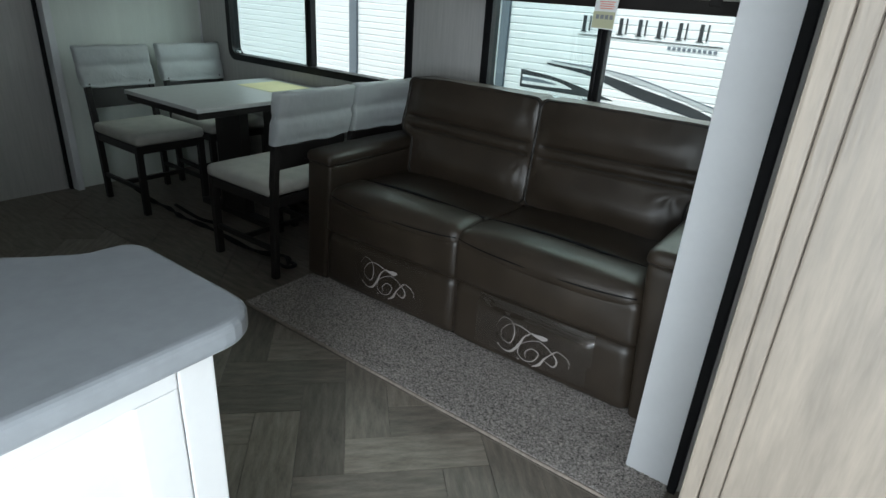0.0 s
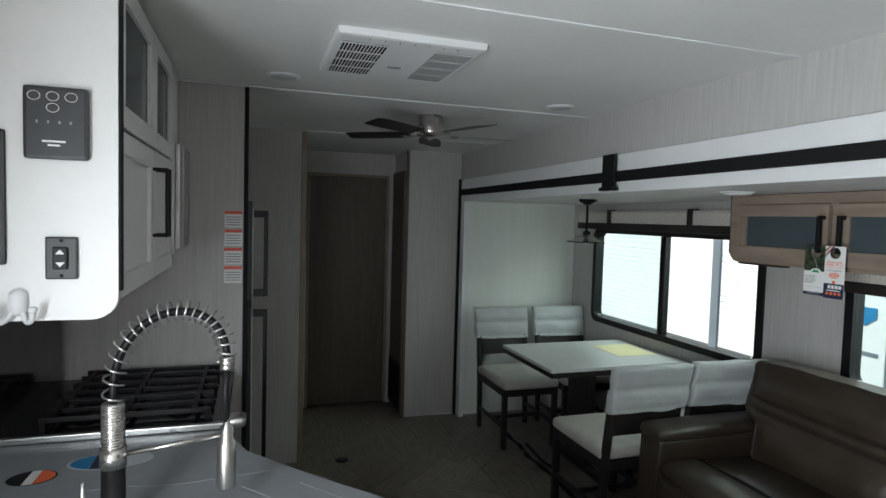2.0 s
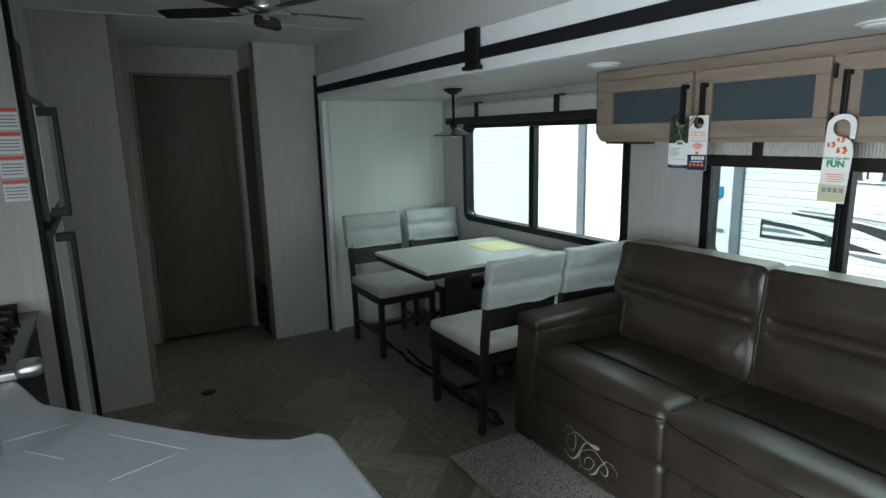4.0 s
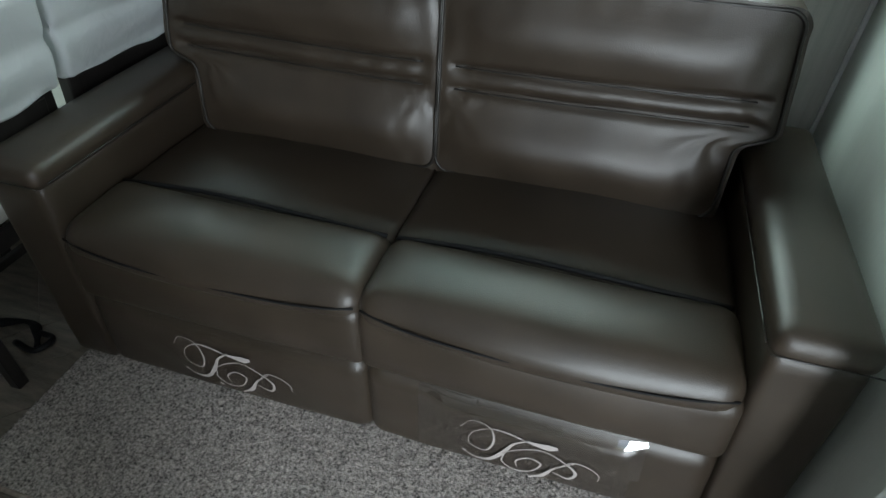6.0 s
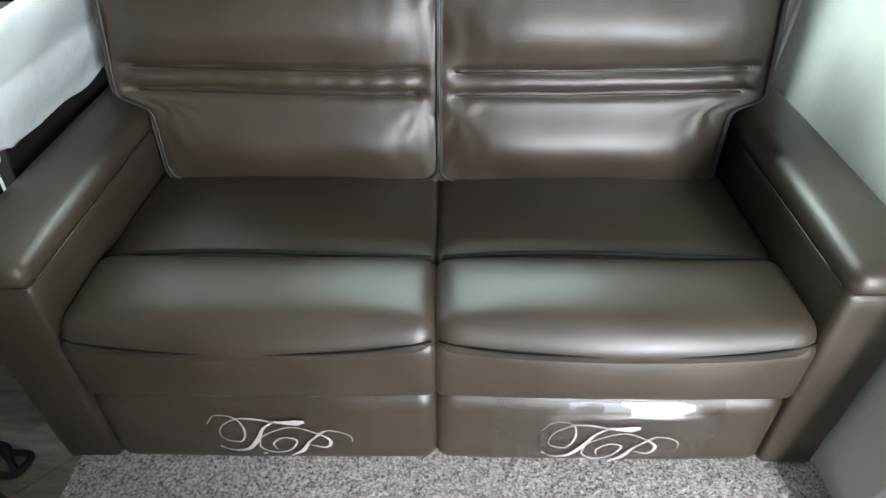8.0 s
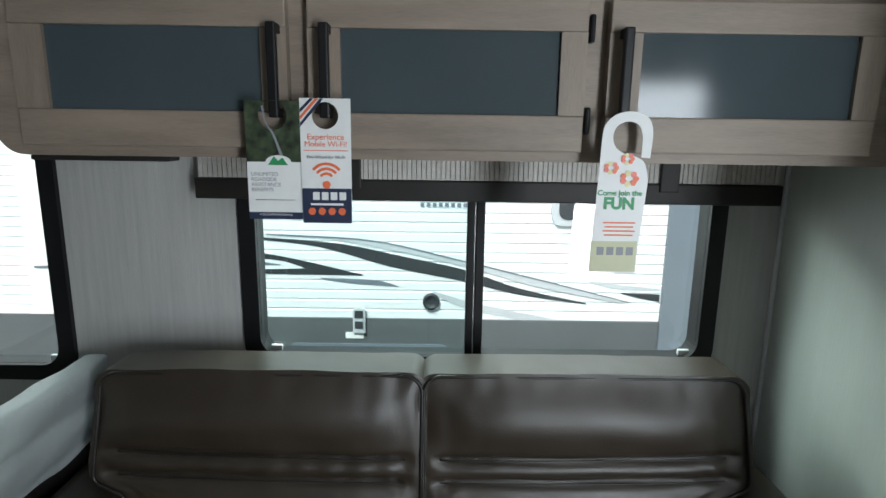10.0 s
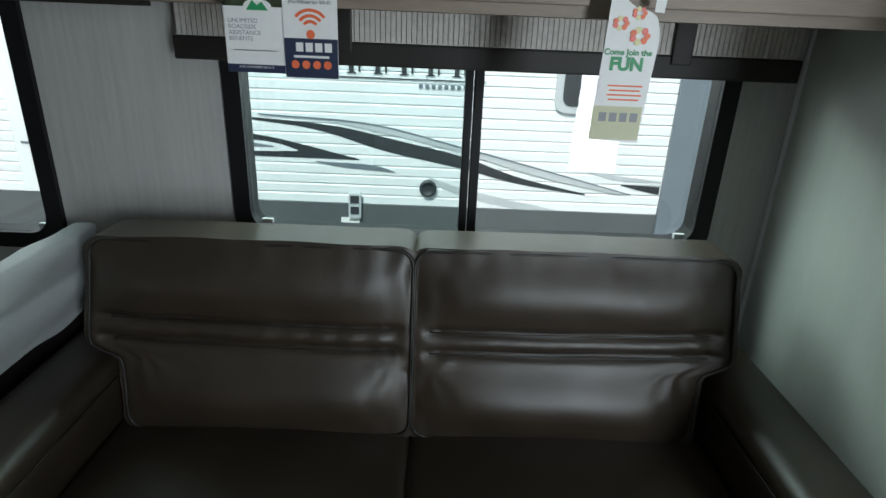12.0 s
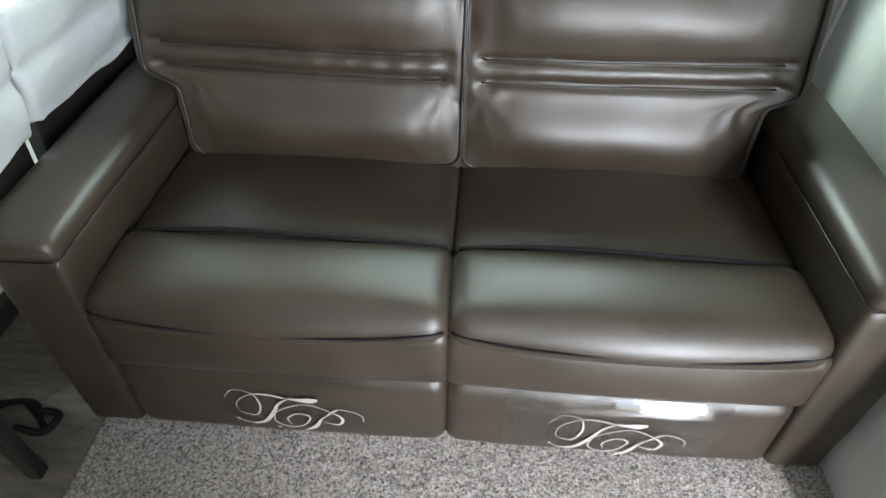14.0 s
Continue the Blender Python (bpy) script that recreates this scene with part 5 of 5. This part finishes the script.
sw = thing("wall_switch", (EX, -2.837, 1.456), "black rocker switch with white arrows", "switch")
part("plate", face_box(EX + 0.008, -2.867, -2.807, 1.457, 1.546, 0.004), CONTROL, sw)
rocker(-2.852, -2.824, 1.478, 1.525, sw)
for z in (1.465, 1.538):
    part("screw", face_box(EX + 0.0095, -2.840, -2.834, z - 0.003, z + 0.003, 0.001, EX + 0.0082), BLACK_SEAL, sw)
cp = thing("switch_panel", (EX, -3.0, 1.485), "charcoal switch panel with red lit rockers", "switch panel")
part("plate", face_box(EX + 0.008, -3.14, -2.952, 1.487, 1.762, 0.006), CONTROL, cp)
for z in (1.72, 1.683):
    for y in (-3.10, -3.05, -3.008):
        part("rocker", face_box(EX + 0.012, y, y + 0.026, z, z + 0.022, 0.002, EX + 0.0085), RED, cp)
rocker(-3.01, -2.975, 1.505, 1.56, cp)
part("rocker", face_box(EX + 0.012, -3.003, -2.98, 1.63, 1.655, 0.002, EX + 0.0085), BLACK_METAL, cp)
notice = thing("notice_paper", (EX, -3.0, 1.766), "white printed notice taped to the end panel", "notice")
part("sheet", face_box(EX + 0.0012, -3.12, -2.969, 1.767, 1.87), PAPER, notice)
for k in range(6):
    part("line", face_box(EX + 0.0018, -3.10, -2.98 - 0.006 * (k % 3), 1.785 + k * 0.011, 1.788 + k * 0.011, 0, EX + 0.0014), GREY_INK, notice)
hook = thing("coat_hook", (EX, -2.93, 1.37), "white double coat hook on the end panel", "hook")
part("plate", puff(EX + 0.0005, EX + 0.009, -2.949, -2.915, 1.382, 1.438, 0.016, n=(6, 10, 12)), WHITE_TRIM, hook)
for s in (-1, 1):
    prong = part("prong", tube(spline([(EX + 0.005, -2.932 + s * 0.006, 1.405), (EX + 0.012, -2.932 + s * 0.012, 1.384), (EX + 0.026, -2.932 + s * 0.022, 1.372), (EX + 0.036, -2.932 + s * 0.033, 1.378), (EX + 0.038, -2.932 + s * 0.036, 1.398)], 6), 0.0055), WHITE_TRIM, hook)
    part("tip", puff(EX + 0.030, EX + 0.046, -2.932 + s * 0.036 - 0.008, -2.932 + s * 0.036 + 0.008, 1.392, 1.406, 0.006, n=(6, 6, 6)), WHITE_TRIM, prong)
for z in (1.402, 1.424):
    part("screw", box(EX + 0.0088, EX + 0.0098, -2.9345, -2.9295, z - 0.0025, z + 0.0025, 0.001), GREY_INK, hook)

for t, dy in ((pad, -0.016), (sw, -0.017)):
    t.location.y += dy

# refrigerator in its tall housing
fr = thing("refrigerator", (-1.5, -2.85, 0), "dark-framed refrigerator with long black handles", "refrigerator")
piece("wall_fridge_side", box(-1.15, -1.125, -3.196, -2.515, 0, TOP - 0.002), WALLPAPER, "pale papered side panel of the refrigerator housing")
piece("trim_fridge_edge", box(-1.155, -1.118, -2.5145, -2.497, 0, TOP - 0.004, 0.003), BLACK_SEAL, "black edge strip")
part("body", box(-1.78, -1.152, -3.19, -2.53, 0.05, 1.9, 0.004), BLACK_METAL, fr)
part("door", box(-1.775, -1.16, -2.528, -2.48, 0.06, 1.20, 0.006), CONTROL, fr)
part("door", box(-1.775, -1.16, -2.528, -2.48, 1.225, 1.66, 0.006), CONTROL, fr)
# White inserts stand in for the grazing reflection on the glass door fronts.
for z0, z1 in ((0.09, 1.17), (1.255, 1.63)):
    part("door_panel", box(-1.745, -1.195, -2.4795, -2.474, z0, z1, 0.002), WHITE_TRIM, fr, "door panel painted pale for its reflection, in a dark frame")
for z0, z1 in ((0.35, 1.18), (1.24, 1.62)):
    h = bmesh.new()
    box(-1.225, -1.195, -2.43, -2.412, z0, z1, 0.005, h)
    for z in (z0, z1 - 0.03):
        box(-1.224, -1.196, -2.4735, -2.42, z, z + 0.03, 0.003, h)
    part("handle", h, BLACK_METAL, fr)
piece("wall_pantry", box(-2.309, -1.785, -3.196, -2.53, 0, TOP - 0.002), WALLPAPER, "pale pantry front beside the refrigerator")
piece("wall_over_fridge", box(-1.783, -1.152, -3.196, -2.535, 1.91, TOP - 0.002), WALLPAPER, "pale filler above the refrigerator")
warn = thing("warning_labels", (-1.124, -2.55, 1.31), "white safety labels with red headers", "label")
for k in range(4):
    z = 1.31 + k * 0.078
    part("label", box(-1.1246, -1.1236, -2.59, -2.52, z, z + 0.07), PAPER, warn)
    part("header", box(-1.1234, -1.1230, -2.59, -2.52, z + 0.058, z + 0.07), RED, warn)
    for j in range(4):
        part("line", box(-1.1234, -1.1230, -2.585, -2.525, z + 0.01 + j * 0.011, z + 0.014 + j * 0.011), GREY_INK, warn)

# ---- pale wood partition by the entry ----
part_wall = thing("wood_partition", (1.3, -1.75, 0), "pale knotty wood partition panel with a grooved edge trim", "partition")
part_wall["kind"] = "structure"
part("core", box(1.122, 2.148, -1.752, FY - 0.04, 0, TOP - 0.003), PALE_WOOD, part_wall)
part("edge_trim", box(1.105, 1.1255, -1.766, -1.735, 0.001, TOP - 0.004, 0.004), PALE_WOOD, part_wall)
part("stile", box(1.1265, 1.147, -1.762, -1.7525, 0.001, TOP - 0.004, 0.003), PALE_WOOD, part_wall)
part("panel", box(1.148, 2.147, -1.760, -1.7525, 0.001, TOP - 0.004, 0.003), PALE_WOOD, part_wall)

# ---- outside ----
piece("ground", box(-400, 400, -400, 400, -1.0, -0.9), ASPHALT, "grey asphalt lot")
TYY = 2.6


def tpart(name, bm, mat, parent, label=""):
    """A part of the trailer, laid out on a plan 1/0.785 as large, 2.6 m off."""
    for v in bm.verts:
        v.co = Vector((0.052 + 0.785 * v.co.x, 1.79 + 0.785 * (v.co.y - TYY), 0.172 + 0.785 * v.co.z))
    return part(name, bm, mat, parent, label)


tr = thing("travel_trailer", (0, 1.79, -0.9), "white ribbed travel trailer with sweeping charcoal graphics", "trailer")
sid = bmesh.new()
prof = []
z = 0.36
while z < 3.5:
    prof += [(0.0, z), (0.0, z + 0.052), (0.008, z + 0.06), (0.008, z + 0.064), (0.0, z + 0.07)]
    z += 0.07
for xa, xb in ((-9.0, -1.83), (-1.74, 1.55)):
    cols = [[sid.verts.new((x, TYY + d, zz)) for d, zz in prof] for x in (xa, xb)]
    for i in range(len(prof) - 1):
        sid.faces.new((cols[0][i], cols[1][i], cols[1][i + 1], cols[0][i + 1]))
tpart("siding", sid, SIDING, tr)
tpart("body", box(-9.0, 6.5, TYY + 0.02, TYY + 2.4, -0.9, 3.6, 0.03), SIDING, tr)
tpart("skirt", box(-9.0, 1.55, TYY - 0.012, TYY + 0.019, -0.9, 0.36, 0.006), SKIRT, tr)
for xa, xb, m in ((-1.83, -1.74, STRIPE_MID), (1.55, 1.755, STRIPE_MID), (-3.95, -3.83, STRIPE_MID)):
    tpart("corner_trim", box(xa, xb, TYY - 0.03, TYY + 0.0195, -0.1, 3.5, 0.006), m, tr)
tpart("end_panel", box(-2.9, -1.84, TYY - 0.02, TYY + 0.0195, 0.362, 3.5, 0.006), SIDING, tr)
tpart("gutter", box(-9.0, 6.5, TYY - 0.03, TYY + 0.0195, 3.5, 3.56, 0.01), STRIPE_MID, tr)


def sweep(lo, hi, mat, y=TYY - 0.004):
    """A graphic between two smooth edges on the siding."""
    bm = bmesh.new()
    a, b = spline([(x, 0, z) for x, z in lo], 8), spline([(x, 0, z) for x, z in hi], 8)
    va, vb = [bm.verts.new((p.x, y, p.z)) for p in a], [bm.verts.new((p.x, y, p.z)) for p in b]
    for i in range(len(va) - 1):
        bm.faces.new((va[i], va[i + 1], vb[i + 1], vb[i]))
    bmesh.ops.recalc_face_normals(bm, faces=bm.faces)
    return tpart("graphic", bm, mat, tr)


sweep([(-1.272, 0.921), (-0.836, 0.867), (-0.376, 0.74), (0.152, 0.637), (0.543, 0.546), (1.025, 0.48)], [(-1.272, 0.937), (-0.721, 0.898), (-0.261, 0.809), (0.152, 0.722), (0.543, 0.593), (1.025, 0.49)], STRIPE_DARK)
sweep([(-0.721, 0.922), (-0.261, 0.837), (0.152, 0.746), (0.658, 0.608), (1.232, 0.498)], [(-0.721, 0.941), (-0.261, 0.882), (0.152, 0.783), (0.658, 0.664), (1.347, 0.499)], STRIPE_PALE, TYY - 0.006)
sweep([(-1.226, 0.954), (-0.491, 0.914), (0.152, 0.776), (0.658, 0.657), (1.347, 0.492)], [(-1.226, 0.963), (-0.491, 0.926), (0.152, 0.788), (0.658, 0.669), (1.347, 0.499)], STRIPE_MID, TYY - 0.008)
sweep([(-1.548, 0.672), (-1.203, 0.674), (-0.56, 0.671)], [(-1.548, 0.844), (-1.135, 0.804), (-0.56, 0.678)], STRIPE_DARK)
sweep([(-1.525, 0.705), (-1.226, 0.709), (-0.978, 0.718)], [(-1.525, 0.797), (-1.157, 0.773), (-0.978, 0.725)], SIDING, TYY - 0.007)
sweep([(-1.525, 0.735), (-1.318, 0.737), (-1.135, 0.738)], [(-1.525, 0.773), (-1.318, 0.77), (-1.135, 0.745)], STRIPE_MID, TYY - 0.009)
sweep([(-0.859, 0.643), (-0.652, 0.614), (-0.307, 0.59)], [(-0.859, 0.652), (-0.468, 0.638), (-0.307, 0.595)], STRIPE_MID)
sweep([(1.025, 0.643), (1.232, 0.597), (1.542, 0.589)], [(1.025, 0.65), (1.255, 0.63), (1.542, 0.599)], STRIPE_PALE)
sweep([(1.266, 0.562), (1.393, 0.532), (1.542, 0.505)], [(1.266, 0.569), (1.393, 0.565), (1.542, 0.561)], STRIPE_DARK)
sweep([(-0.078, 0.547), (0.152, 0.444), (0.566, 0.355)], [(-0.078, 0.57), (0.244, 0.478), (0.841, 0.361)], STRIPE_PALE)
sweep([(-2.85, 0.70), (-2.5, 0.69), (-1.9, 0.665)], [(-2.85, 0.715), (-2.5, 0.725), (-1.9, 0.705)], STRIPE_MID, TYY - 0.024)
for k in range(7):
    # unlettered name: a thick and a thin upright with feet, one pair a sign
    x = -0.96 + k * 0.172
    tpart("name_bar", box(x, x + 0.030, TYY - 0.01, TYY - 0.002, 1.255, 1.385), STRIPE_DARK, tr)
    tpart("name_bar", box(x - 0.014, x + 0.044, TYY - 0.0095, TYY - 0.0025, 1.247, 1.2545), STRIPE_DARK, tr)
    tpart("name_bar", box(x + 0.062, x + 0.074, TYY - 0.0095, TYY - 0.0025, 1.255, 1.385), STRIPE_DARK, tr)
tpart("name_line", box(-1.0, 0.28, TYY - 0.008, TYY - 0.002, 1.218, 1.224), STRIPE_DARK, tr)
for k in range(10):
    x = -0.16 + k * 0.042
    tpart("maker_bar", box(x, x + 0.026, TYY - 0.008, TYY - 0.002, 1.165, 1.192), STRIPE_MID, tr)
vb = lathe([(0.0, 0.0), (0.06, 0.0), (0.06, 0.02), (0.045, 0.03), (0.04, 0.02), (0.0, 0.024)], (0, 0), sides=24)
bmesh.ops.transform(vb, matrix=pose(-0.08, TYY - 0.004, 0.49, 90, 0, 0), verts=vb.verts)
tpart("vent", vb, STRIPE_DARK, tr)
tpart("outlet_box", box(-0.635, -0.545, TYY - 0.04, TYY - 0.013, 0.255, 0.44, 0.008), STRIPE_PALE, tr)
tpart("outlet_socket", box(-0.62, -0.56, TYY - 0.046, TYY - 0.041, 0.37, 0.425, 0.004), STRIPE_DARK, tr)
tpart("outlet_socket", box(-0.62, -0.56, TYY - 0.046, TYY - 0.041, 0.29, 0.345, 0.004), STRIPE_DARK, tr)
tpart("placard", box(-0.69, -0.56, TYY - 0.02, TYY - 0.013, 0.21, 0.255), PAPER, tr)
tpart("hatch", upright(slab(rounded(-1.1, 0.05, -0.2, 0.17, 0.06), TYY - 0.022, TYY - 0.0125)), STRIPE_MID, tr)
tpart("trailer_window", upright(slab(rounded(0.74, 1.28, 1.045, 1.6, 0.08), TYY - 0.02, TYY - 0.002)), STRIPE_PALE, tr)
tpart("trailer_glass", upright(slab(rounded(0.79, 1.23, 1.09, 1.56, 0.06), TYY - 0.026, TYY - 0.021)), STRIPE_DARK, tr)
tpart("badge", upright(slab([(-2.13, 1.12), (-2.13, 1.03), (-2.03, 0.95), (-1.93, 1.03), (-1.93, 1.12)], TYY - 0.03, TYY - 0.021)), BLUE_INK, tr, "blue shield badge")

# ---- herringbone planks, last ----
L, B = 0.45, 0.15
plank_mesh = mesh_of("plank", box(-L / 2 + 0.0012, L / 2 - 0.0012, -B / 2 + 0.0012, B / 2 - 0.0012, -0.0045, 0.0), PLANK)
floor_ob = bpy.data.objects["floor"]
rot = Matrix.Rotation(radians(45), 2)
near, rest = [], []
for i in range(-30, 30):
    for j in range(-30, 30):
        for k in (0, 1):
            u, w = i * B + j * L, i * B - j * L
            c = Vector((u + L / 2, w + B / 2)) if k == 0 else Vector((u + B / 2 , w + B + L / 2))
            p = rot @ c + Vector((0.2, -1.9))
            r = L / 2 * 0.71 + B / 2 * 0.71
            if -3.4 < p.x < 2.1 and -3.15 < p.y < -1.06 + r * 0.9:
                (near if p.x > -2.1 and p.x < 1.0 and p.y > -2.3 else rest).append((p, 45 + 90 * k))
for p, a in near[:300]:
    ob = new("plank", plank_mesh)
    ob.parent = floor_ob
    ob.matrix_local = pose(p.x, p.y, 0.0, 0, 0, a)
more = bmesh.new()
for p, a in near[300:] + rest:
    m = pose(p.x, p.y, 0.0, 0, 0, a)
    vs = [more.verts.new(m @ Vector((x * (L / 2 - 0.0012), y * (B / 2 - 0.0012), z))) for z in (-0.0045, 0.0) for x, y in ((-1, -1), (1, -1), (1, 1), (-1, 1))]
    more.faces.new(vs[4:])
    for q in range(4):
        more.faces.new((vs[q], vs[(q + 1) % 4], vs[4 + (q + 1) % 4], vs[4 + q]))
tagged(part("plank_field", more, PLANK, floor_ob), kind="stuff")
slide = bmesh.new()
for i in range(-30, 30):
    for j in range(-30, 30):
        for k in (0, 1):
            u, w = i * B + j * L, i * B - j * L
            p = rot @ (Vector((u + L / 2, w + B / 2)) if k == 0 else Vector((u + B / 2, w + B + L / 2))) + Vector((0.2, -1.9))
            if -3.2 < p.x < -0.6 and -1.35 < p.y < 0.4:
                m = pose(p.x, p.y, 0.005, 0, 0, 45 + 90 * k)
                vs = [slide.verts.new(m @ Vector((x * (L / 2 - 0.0012), y * (B / 2 - 0.0012), z))) for z in (-0.0035, 0.0) for x, y in ((-1, -1), (1, -1), (1, 1), (-1, 1))]
                slide.faces.new(vs[4:])
                for q in range(4):
                    slide.faces.new((vs[q], vs[(q + 1) % 4], vs[4 + (q + 1) % 4], vs[4 + q]))
for at, out in (((0, -1.058, 0), (0, -1, 0)), ((0, WY - 0.004, 0), (0, 1, 0)), ((X0 + 0.004, 0, 0), (-1, 0, 0)), ((-0.872, 0, 0), (1, 0, 0))):
    bmesh.ops.bisect_plane(slide, geom=list(slide.verts) + list(slide.edges) + list(slide.faces), plane_co=at, plane_no=out, clear_outer=True)
tagged(part("plank_field", slide, PLANK, bpy.data.objects["floor_slide"]), kind="stuff")
